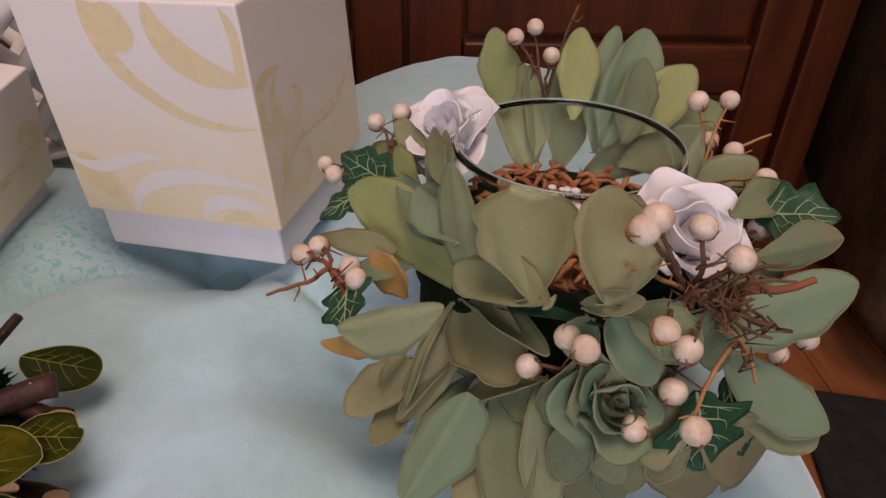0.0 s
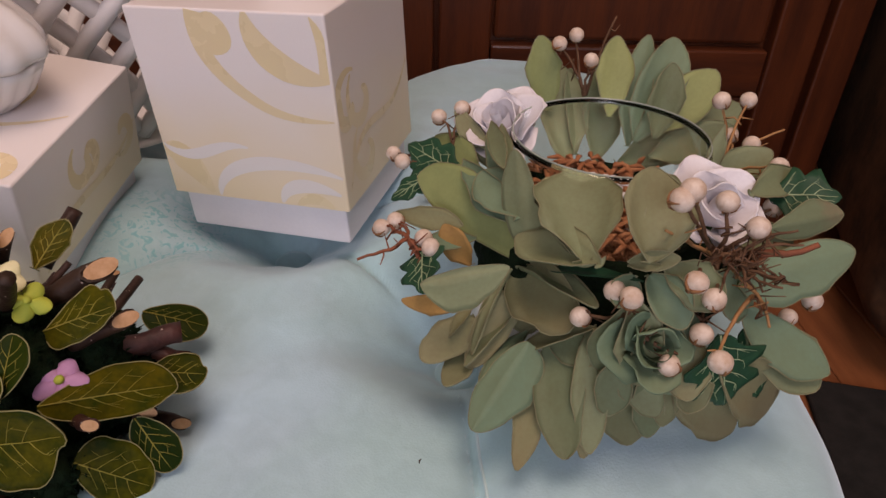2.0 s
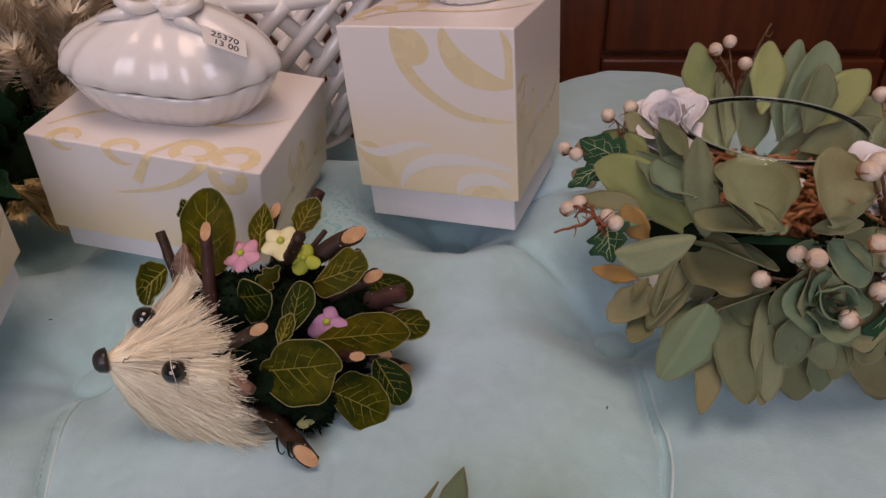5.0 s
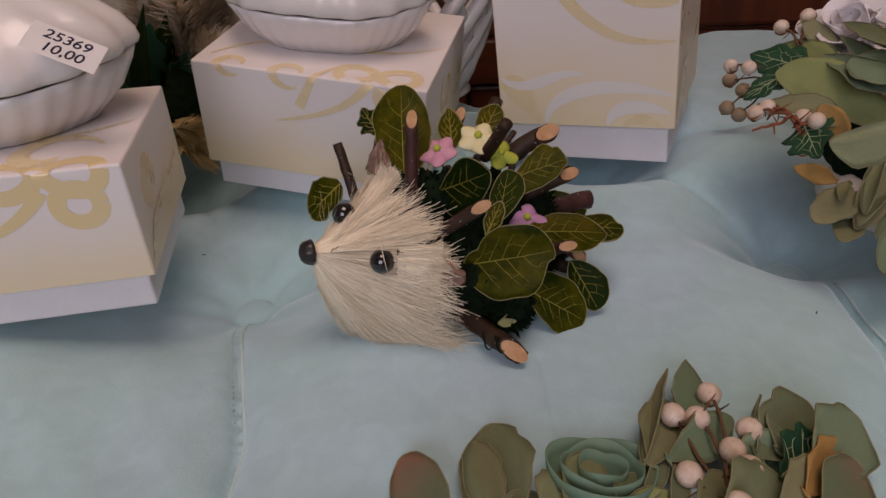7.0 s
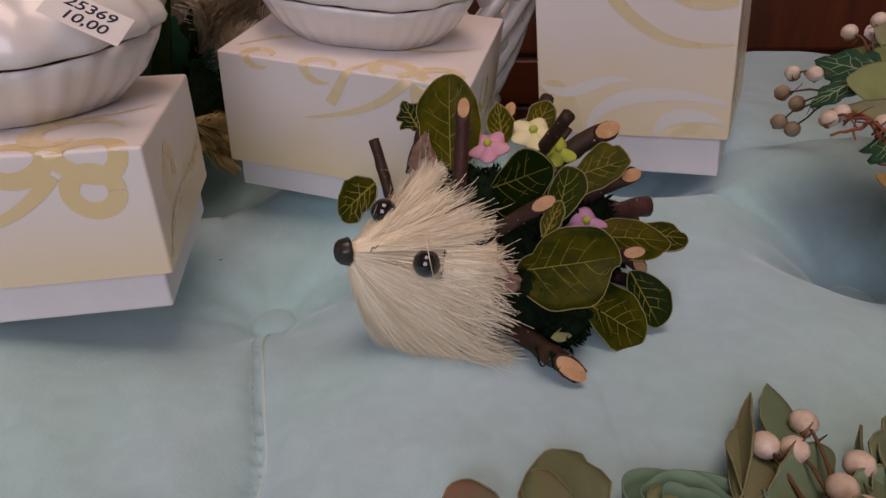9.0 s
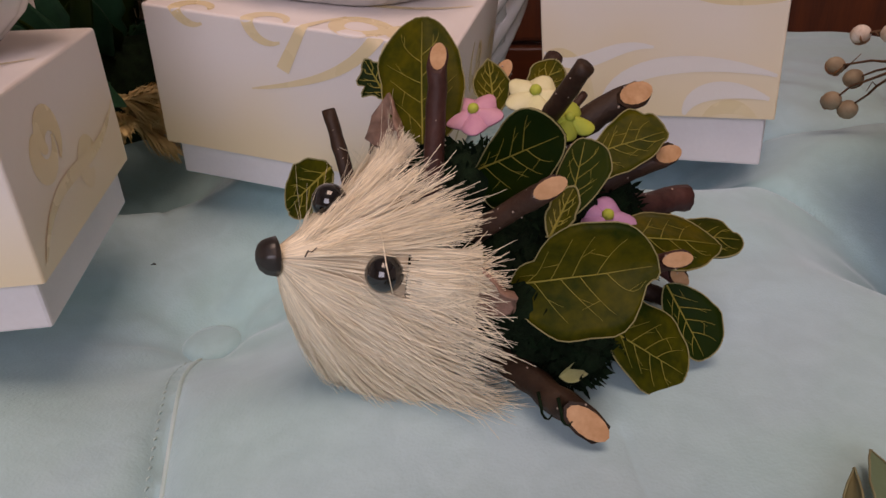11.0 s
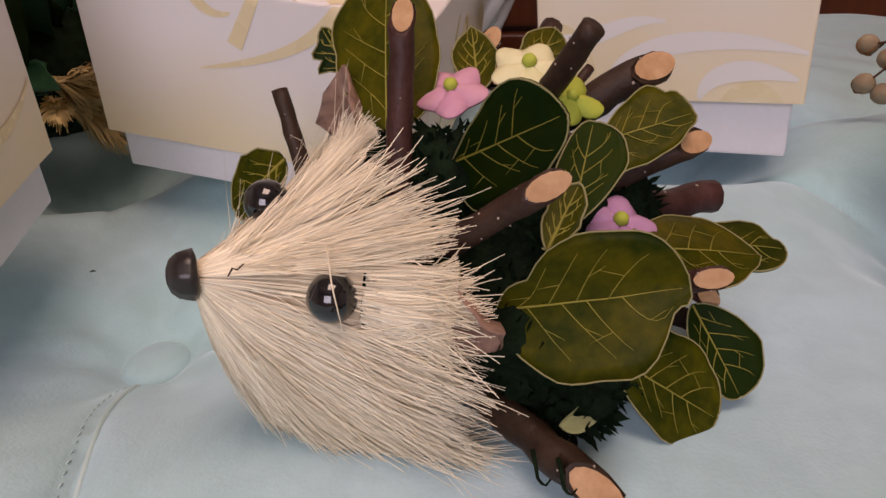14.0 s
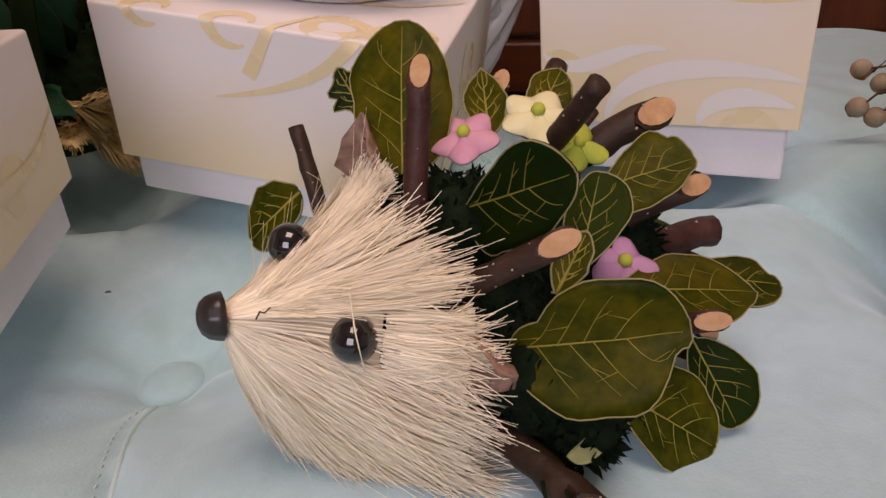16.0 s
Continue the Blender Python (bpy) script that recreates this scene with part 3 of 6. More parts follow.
        ribbon(bezier((0.05 * w, 0.1 * h), (0.3 * w, 0.6 * h), (0.6 * w, 0.1 * h), (0.97 * w, 0.5 * h), 20), swell(0.006), place, 0.0009, gold)
    for bm in gold:
        part("gold_stroke", bm, GOLD_BOW if face == "bow" else GOLD, root)
    for bm in white:
        part("white_stroke", bm, PAPER, root)


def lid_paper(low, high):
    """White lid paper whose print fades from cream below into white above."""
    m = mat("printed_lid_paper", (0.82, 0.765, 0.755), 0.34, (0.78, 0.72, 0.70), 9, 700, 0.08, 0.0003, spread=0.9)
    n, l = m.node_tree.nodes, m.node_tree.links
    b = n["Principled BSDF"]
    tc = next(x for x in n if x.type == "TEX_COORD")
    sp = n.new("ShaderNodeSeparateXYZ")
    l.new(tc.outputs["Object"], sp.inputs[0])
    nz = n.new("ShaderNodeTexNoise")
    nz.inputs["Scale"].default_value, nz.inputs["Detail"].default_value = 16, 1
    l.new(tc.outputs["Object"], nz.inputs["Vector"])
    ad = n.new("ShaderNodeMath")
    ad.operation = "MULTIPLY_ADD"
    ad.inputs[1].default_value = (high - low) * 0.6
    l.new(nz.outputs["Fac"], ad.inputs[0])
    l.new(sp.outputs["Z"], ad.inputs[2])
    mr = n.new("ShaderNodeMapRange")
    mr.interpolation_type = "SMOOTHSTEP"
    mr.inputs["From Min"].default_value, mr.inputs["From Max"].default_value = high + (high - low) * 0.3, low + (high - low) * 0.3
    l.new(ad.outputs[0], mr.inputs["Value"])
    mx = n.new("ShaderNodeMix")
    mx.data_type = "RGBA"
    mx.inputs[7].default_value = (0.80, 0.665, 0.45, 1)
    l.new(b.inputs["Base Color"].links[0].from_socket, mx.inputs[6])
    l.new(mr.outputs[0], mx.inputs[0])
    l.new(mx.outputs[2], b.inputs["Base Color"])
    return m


def gift_box(m, w, d, h, drop, front, label, seed):
    """Lidded card box; m is the lid's lower right front corner. drop: how far the base shows below."""
    root = thing("gift_box", m @ pose(-w / 2, d / 2, -drop), label, "box", "white and gold gift boxes")
    hw, hd = w / 2, d / 2
    part("base", block((-hw + 0.0048, -hd + 0.0048, 0.0), (hw - 0.0048, hd - 0.0048, drop + h - 0.006), 0.0014), CARD, root, "plain white card base", smooth=False)
    lid = block((-hw, -hd, drop), (hw, hd, drop + h), 0.0014, 3)
    bmesh.ops.delete(lid, geom=[f for f in lid.faces if f.calc_center_median().z < drop + 0.002], context="FACES")
    bmesh.ops.solidify(lid, geom=lid.faces[:], thickness=0.0022)
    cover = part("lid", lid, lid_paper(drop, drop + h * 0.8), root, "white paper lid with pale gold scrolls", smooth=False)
    scrolls(front, cover, lambda u, v, k: (u - hw, -hd - k, drop + v) if v <= h else (u - hw, -hd + v - h, drop + h + k), w, h, seed)
    scrolls("side", cover, lambda u, v, k: (hw + k, u - hd, drop + v), d, h, seed + 1)
    scrolls("top", cover, lambda u, v, k: (u - hw, v - hd, drop + h + k), w, d, seed + 2)
    return root


BOX_TALL = pose(-0.0898, 0.3170, 0.4771, 1.90, -2.80, -15.94)
BOX_MID = pose(-0.2634, 0.2581, 0.4552, 7.42, 8.33, -2.39)
BOX_LEFT = pose(-0.3743, 0.1101, 0.4789, 2.69, 1.59, 19.21)
gift_box(BOX_TALL, 0.1305, 0.1281, 0.1263, 0.0274, "tall_front", "tall white gift box with pale gold scrolls on the seat", 3)
gift_box(BOX_MID, 0.1581, 0.1400, 0.0764, 0.0198, "small_bow", "low white gift box with gold scrolls under a ceramic dish", 11)
gift_box(BOX_LEFT, 0.1587, 0.1153, 0.0634, 0.0202, "bow", "low white gift box with a glossy printed gold bow", 17)


# ---- ceramics ----
def heart_radius(a, w):
    return w * (1 + 0.07 * max(0.0, math.cos(a - 3.5)) ** 5 + 0.05 * math.cos(2 * a) + 0.035 * math.cos(3 * a + 0.6) + 0.02 * math.cos(6 * a))


def covered_dish(m, w, label, texts, tag, seed, size=1.0):
    root = thing("covered_dish", m, label, "dish", "white covered ceramic dishes")

    def shell(profile, ribs, depth, inner=False):
        bm = bmesh.new()
        rings, N = [], 160
        for r, z in profile:
            ring = []
            for k in range(N):
                a = 2 * math.pi * k / N
                rr = heart_radius(a, w) * r * (1 + depth * math.cos(ribs * a) * min(1, r * 1.2))
                ring.append(bm.verts.new((rr * math.cos(a), rr * 0.80 * math.sin(a), z + (0.0030 * math.cos(a - 0.4) + 0.0016 * math.cos(3 * a)) * min(1, z / 0.03))))
            rings.append(ring)
        for a, b in zip(rings, rings[1:]):
            for k in range(N):
                bm.faces.new((a[k], a[(k + 1) % N], b[(k + 1) % N], b[k]))
        return bm

    part("bowl", shell([(0.02, 0.0005), (0.60, 0.0), (0.68, 0.001), (0.84, 0.012), (0.94, 0.024), (0.97, 0.0295), (0.93, 0.0297), (0.80, 0.018), (0.02, 0.008)], 34, 0.008), CERAMIC, root)
    part("lid", shell([(0.90, 0.0305), (0.985, 0.0312), (1.0, 0.034), (0.985, 0.039), (0.93, 0.046), (0.80, 0.055), (0.6, 0.063), (0.35, 0.068), (0.02, 0.070)], 17, 0.020), CERAMIC, root)
    for s in (-1, 1):
        loop = [(s * (0.005 + 0.019 * (1 - math.cos(t)) / 2), -0.006 + 0.012 * math.sin(t), 0.071 + 0.005 * math.sin(t / 2) ** 2) for t in [2 * math.pi * k / 20 for k in range(21)]]
        part("bow_loop", tube(loop, 0.0042, 8, cap=False), CERAMIC, root)
        part("bow_tail", tube([(s * 0.004, -0.004, 0.071), (s * 0.018, -0.018, 0.069), (s * 0.034, -0.022, 0.0645)], [0.003, 0.0045, 0.002], 8), CERAMIC, root)
    part("bow_knot", ball(0.0055, (0, -0.006, 0.0735), (1.2, 1, 0.8)), CERAMIC, root)
    if texts:
        card = tagged(link("price_label", block((-0.018, -0.0105, 0), (0.018, 0.0105, 0.0003), 0.00008, 1), LABEL, None, smooth=False), "white handwritten price label stuck on a ceramic lid", "label", "price labels")
        card.matrix_world = tag @ Matrix.Scale(size, 4)
        for i, line in enumerate(texts):
            cu = bpy.data.curves.new("writing", "FONT")
            cu.body, cu.size, cu.extrude, cu.align_x = line, 0.0092, 0.00006, "CENTER"
            cu.shear = 0.12
            cu.offset = 0.0001
            tx = new("writing", cu)
            me = bpy.data.meshes.new_from_object(tx)
            bpy.data.objects.remove(tx)
            me.materials.clear()
            me.materials.append(INK)
            ob = new("writing", me)
            ob.parent = card
            ob.location = (0.0005 * i, 0.0016 - 0.0088 * i, 0.0004)
    return root


# placing the ceramics
covered_dish(BOX_MID @ pose(-0.084, 0.068, 0.0767, 0, 0, 4), 0.067, "white glazed covered dish shaped like a heart, on a gift box", ("25370", "13 00"), BOX_MID @ pose(-0.034, 0.044, 0.1396, 17, 26, 32), 1, 0.78)
covered_dish(BOX_LEFT @ pose(-0.082, 0.066, 0.0637, 0, 0, 8), 0.078, "white glazed oval covered dish with a bow, on a gift box", ("25369", "10,00"), BOX_LEFT @ pose(-0.0145, 0.022, 0.1118, 26, 28, -4), 2, 0.86)


def fluted_pot():
    root = thing("fluted_pot", BOX_TALL @ pose(-0.058, 0.082, 0.1267), "small white fluted ceramic pot on the tall gift box", "pot")
    part("pot", lathe([(0.001, 0.0), (0.024, 0.0), (0.026, 0.002), (0.027, 0.006), (0.025, 0.012), (0.028, 0.03), (0.031, 0.05), (0.029, 0.05), (0.026, 0.03), (0.001, 0.006)], 96, 0.025, 16), CERAMIC, root)


fluted_pot()


def lattice_basket():
    """Open-work ceramic basket of crossing straps."""
    root = thing("lattice_basket", pose(-0.315, 0.50, 0.456), "white glazed ceramic basket with an open lattice wall", "basket")
    part("foot", lathe([(0.001, 0.012), (0.040, 0.012), (0.055, 0.004), (0.058, 0.0), (0.050, 0.0), (0.036, 0.008), (0.001, 0.008)], 64), CERAMIC, root)
    wall = lambda t: (0.048 + 0.052 * t ** 0.8, 0.010 + 0.135 * t)
    for s in (-1, 1):
        for k in range(15):
            pts = []
            for i in range(15):
                t = i / 14
                r, z = wall(t)
                a = 2 * math.pi * k / 15 + s * t * 1.35
                r += 0.0022 * s
                pts.append((r * math.cos(a), r * math.sin(a), z))
            part("strap", tube(pts, 0.0066, 8), CERAMIC, root)
    r, z = wall(1)
    part("rim", tube([(r * math.cos(a), r * math.sin(a), z) for a in [2 * math.pi * k / 48 for k in range(49)]], 0.0065, 8, cap=False), CERAMIC, root)


lattice_basket()


# ---- leaves ----
def leaf_grid(length, width, cup, bend, shape, nu=12, nv=6, wavy=0.0, seed=0, notch=0.0):
    """Points of a leaf along +y with its face to +z: rows from stalk to tip."""
    rows = []
    for i in range(nu + 1):
        u = 0.5 - 0.5 * math.cos(math.pi * i / nu)
        if shape == "obovate":
            hw = (0.04 + 0.96 * math.sin(math.pi * min(u, 1) ** 1.15) ** 0.62) * (0.8 + 0.2 * min(1, u / 0.3)) if 0.001 < u < 0.999 else (0.30 if u < 0.5 else 0.10)
        elif shape == "pointed":
            hw = math.sin(math.pi * u ** 0.85) ** 0.9 * (1 - 0.25 * u)
        elif shape == "round":
            hw = math.sin(math.pi * (0.03 + 0.95 * u)) ** 0.55
        else:
            hw = math.sin(math.pi * u ** 0.9) ** 0.8 * (1 + 0.28 * math.cos(6 * math.pi * u))
        hw = max(hw, 0.03) * width / 2
        row = []
        for j in range(nv + 1):
            v = 2 * j / nv - 1
            ripple = 1 + wavy * noise.noise(Vector((u * 5, v * 2, seed * 7.3)))
            x = v * hw * ripple
            y = u * length * (1 - notch * (1 - abs(v)) * u ** 6) + (0.04 * length * noise.noise(Vector((v * 3, u * 3, seed))) if wavy else 0)
            z = cup * width * (v * v) * math.sin(math.pi * min(1, u * 0.9 + 0.12)) + bend * length * (u * u - u * 0.3) + wavy * 0.10 * width * noise.noise(Vector((u * 4 + 9, v * 3, seed)))
            row.append(Vector((x, y, z)))
        rows.append(row)
    return rows


def leaf_mesh(rows, thick=0.0006):
    bm = bmesh.new()
    nu, nv = len(rows), len(rows[0])
    top = [[bm.verts.new(p) for p in r] for r in rows]
    low = [[bm.verts.new(p - Vector((0, 0, thick))) for p in r] for r in rows]
    for i in range(nu - 1):
        for j in range(nv - 1):
            bm.faces.new((top[i][j], top[i][j + 1], top[i + 1][j + 1], top[i + 1][j]))
            bm.faces.new((low[i][j], low[i + 1][j], low[i + 1][j + 1], low[i][j + 1]))
        bm.faces.new((top[i][0], top[i + 1][0], low[i + 1][0], low[i][0]))
        bm.faces.new((top[i][-1], low[i][-1], low[i + 1][-1], top[i + 1][-1]))
    for j in range(nv - 1):
        bm.faces.new((top[0][j], low[0][j], low[0][j + 1], top[0][j + 1]))
        bm.faces.new((top[-1][j], top[-1][j + 1], low[-1][j + 1], low[-1][j]))
    return bm


def on_leaf(rows, u, v):
    """Point on the leaf at u along and v (-1 to 1) across."""
    nu, nv = len(rows) - 1, len(rows[0]) - 1
    a, b = math.acos(1 - 2 * min(max(u, 0), 1)) / math.pi * nu, (min(max(v, -1), 1) + 1) / 2 * nv
    i, j = min(int(a), nu - 1), min(int(b), nv - 1)
    a, b = a - i, b - j
    return (rows[i][j] * (1 - b) + rows[i][j + 1] * b) * (1 - a) + (rows[i + 1][j] * (1 - b) + rows[i + 1][j + 1] * b) * a


def vein_mesh(rows, r0, pairs, seed):
    rnd = random.Random(seed)
    up = Vector((0, 0, 0.0002))
    bm = bmesh.new()
    tube([on_leaf(rows, 0.0 + 0.96 * k / 10, 0) + up for k in range(11)], [r0 * (1.25 - 1.0 * k / 10) for k in range(11)], 5, bm)
    for k in range(pairs):
        for s in (-1, 1):
            u0 = 0.12 + 0.66 * (k + 0.3 * (s > 0)) / pairs + rnd.uniform(-0.02, 0.02)
            rise, reach = rnd.uniform(0.14, 0.22), rnd.uniform(0.62, 0.82)
            pts = [on_leaf(rows, u0 + rise * t + 0.05 * t * t, s * reach * t) + up for t in [q / 6 for q in range(7)]]
            tube(pts, [r0 * (0.62 - 0.07 * q) for q in range(7)], 4, bm)
            f = rnd.uniform(0.45, 0.65)
            p0, dv = on_leaf(rows, u0 + rise * f + 0.05 * f * f, s * reach * f), rnd.choice((-1, 1))
            p1 = on_leaf(rows, u0 + rise * f + 0.11 * dv, s * reach * (f + 0.18))
            tube([p0 + up, (p0 + p1) / 2 + up, p1 + up], [r0 * 0.35, r0 * 0.3, r0 * 0.15], 4, bm)
    return bm


def rim_mesh(rows, r):
    n = len(rows)
    loop = [rows[i][0] for i in range(n)] + rows[-1][1:-1] + [rows[i][-1] for i in range(n - 1, -1, -1)]
    return tube(loop, r, 4, cap=False)


def aim(base, tip, face):
    """Matrix that lays a leaf from base to tip with its face towards the direction given."""
    b, t = Vector(base), Vector(tip)
    y = (t - b).normalized()
    z = Vector(face)
    z = (z - y * z.dot(y)).normalized()
    x = y.cross(z)
    return Matrix.Translation(b) @ Matrix((x, y, z)).transposed().to_4x4(), (t - b).length


def set_local(ob, parent, m):
    ob.matrix_local = parent.matrix_world.inverted() @ m


LEAF_COUNT = [0]


def leaf(parent, base, tip, width, face, material, shape="obovate", cup=0.12, bend=-0.12, veins=None, rim=None, wavy=0.25, notch=0.0, label="", thick=0.0007):
    LEAF_COUNT[0] += 1
    seed = LEAF_COUNT[0]
    m, length = aim(base, tip, face)
    fine = veins is not None
    rows = leaf_grid(length, width, cup, bend, shape, 16 if fine else 14, 8 if fine else 6, wavy, seed, notch)
    ob = part("leaf", leaf_mesh(rows, thick), material, parent, label)
    set_local(ob, parent, m)
    if veins:
        part("venation", vein_mesh(rows, 0.00048, 4, seed), veins, ob)
    if rim is None and material in (SAGE, SAGE_BLUE, SAGE_OLIVE, SAGE_LIGHT, RED_LEAF):
        part("leaf_edge", rim_mesh(rows, 0.00032), LEAF_EDGE, ob)
    if rim:
        part("leaf_edge", rim_mesh(rows, 0.00032), rim, ob)
    return ob


def blade(parent, base, tip, left, right, material, full=0.55, cup=0.05, arch=0.03, bites=(), veins=None, rim=None, pairs=4, wavy=0.10, label=""):
    """Flat pressed leaf through its stalk, tip and widest points; bites: (side, place, depth) of torn edges."""
    LEAF_COUNT[0] += 1
    seed = LEAF_COUNT[0]
    b, t, sides = Vector(base), Vector(tip), (Vector(left), Vector(right))
    d = t - b
    face = d.cross(sides[1] - sides[0])
    if face.y > 0.3 * face.z:
        face = -face
    m, length = aim(b, t, face)
    back = m.inverted()
    out = []
    for w in sides:
        q = back @ w
        at = min(max(q.y / length, 0.25), 0.75)
        out.append((at, q - Vector((0, at * length, 0))))
    if out[0][1].x > out[1][1].x:
        out.reverse()
    rows = []
    wide = (out[1][1] - out[0][1]).length
    for i in range(21):
        u = 0.5 - 0.5 * math.cos(math.pi * i / 20)
        row = []
        for j in range(11):
            v = j / 5 - 1
            at, off = out[0 if v < 0 else 1]
            k = math.log(0.5) / math.log(at)
            h = max(math.sin(math.pi * min(max(u, 0.004), 0.996) ** k), 0.0) ** full
            for side, where, deep in bites:
                if side * v > 0:
                    h *= 1 - deep * math.exp(-((u - where) / 0.07) ** 2)
            h *= 1 + wavy * noise.noise(Vector((u * 5, (v > 0) * 3.1, seed * 7.3)))
            p = Vector((0, u * length, 0)) + off * abs(v) * h
            p.z += cup * wide * v * v * h + arch * length * math.sin(math.pi * u) + 0.02 * wide * noise.noise(Vector((u * 4, v * 2, seed * 3.7)))
            row.append(p)
        rows.append(row)
    ob = part("leaf", leaf_mesh(rows, 0.0007), material, parent, label)
    set_local(ob, parent, m)
    if veins:
        part("venation", vein_mesh(rows, 0.00030, pairs, seed), veins, ob)
    if rim:
        part("leaf_edge", rim_mesh(rows, 0.00025 if veins else 0.00022), rim, ob)
    return ob


# ---- hedgehog ornament ----
def twig(c, base, tip, radius, cut):
    """A sawn twig with bark, pale specks and, where it shows, a slanted pale cut."""
    b, t = Vector(base), Vector(tip)
    d = t - b
    radius *= 0.90
    rnd = random.Random(int(abs(b.x * 1e5) + abs(t.z * 1e5)))
    side = d.orthogonal().normalized()
    n = 9
    pts = [b + d * (k / n) + side * radius * 0.25 * noise.noise((b + d * (k / n)) * 140) for k in range(n + 1)]
    bm = tube(pts, [radius * (1.06 - 0.08 * k / n + 0.10 * noise.noise(p * 330)) for k, p in enumerate(pts)], 10)
    u = d.normalized()
    slant = Vector((0.15, -0.9, 0.6))
    slant = (slant - u * slant.dot(u)).normalized()
    cone = (u + slant * 1.6).normalized()
    if cut:
        bm.verts.ensure_lookup_table()
        for v in bm.verts:
            over = (v.co - (t - u * radius * 1.0)).dot(cone)
            if over > 0:
                v.co -= u * (over / u.dot(cone))
    ob = part("twig", bm, BARK, c)
    set_local(ob, c, Matrix.Identity(4))
    if cut:
        q = t - u * radius * 1.0
        ex = cone.orthogonal().normalized()
        ey = cone.cross(ex)
        fb = bmesh.new()
        rim = []
        for k in range(14):
            a = 2 * math.pi * k / 14
            p = side * math.cos(a) + u.cross(side) * math.sin(a)
            p = q + p * radius * 0.82
            p -= u * ((p - q).dot(cone) / u.dot(cone))
            rim.append(fb.verts.new(p + cone * 0.0003))
        mid = fb.verts.new(q + cone * 0.0005)
        for k in range(14):
            fb.faces.new((mid, rim[k], rim[(k + 1) % 14]))
        face = part("cut_end", fb, CUT, ob, "pale sawn twig end")
    sb = bmesh.new()
    for _ in range(7):
        a, f = rnd.uniform(0, 6.28), rnd.uniform(0.3, 0.85)
        o = side * math.cos(a) + u.cross(side) * math.sin(a)
        ball(radius * rnd.uniform(0.06, 0.11), b + d * f + o * radius * 0.97, u=6, v=4, bm=sb)
    specks = part("bark_specks", sb, BARK_SPECK, ob)
    return ob


def blossom(c, centre, size, face, material, petals=5, label=""):
    """Small paper blossom: a ring of round petals."""
    m, _ = aim(centre, Vector(centre) + Vector(face), (0.3, 0.2, 1.0))
    flower = part("blossom", ball(size * 0.10, (0, 0.001, 0), u=8, v=6), LIME, c, label)
    set_local(flower, c, m)
    rows = leaf_grid(size * 0.52, size * 0.46, 0.25, 0.25, "obovate", 7, 4, 0.2, petals)
    mesh = None
    for k in range(petals):
        a = 2 * math.pi * k / petals
        pm = Matrix.Rotation(a, 4, "Y") @ Matrix.Rotation(radians(12), 4, "X")
        bm = leaf_mesh(rows, 0.0006)
        bmesh.ops.rotate(bm, verts=bm.verts[:], cent=(0, 0, 0), matrix=Matrix.Rotation(radians(90), 3, "X"))
        bmesh.ops.rotate(bm, verts=bm.verts[:], cent=(0, 0, 0), matrix=Matrix.Rotation(a, 3, "Y"))
        part("petal", bm, material, flower)


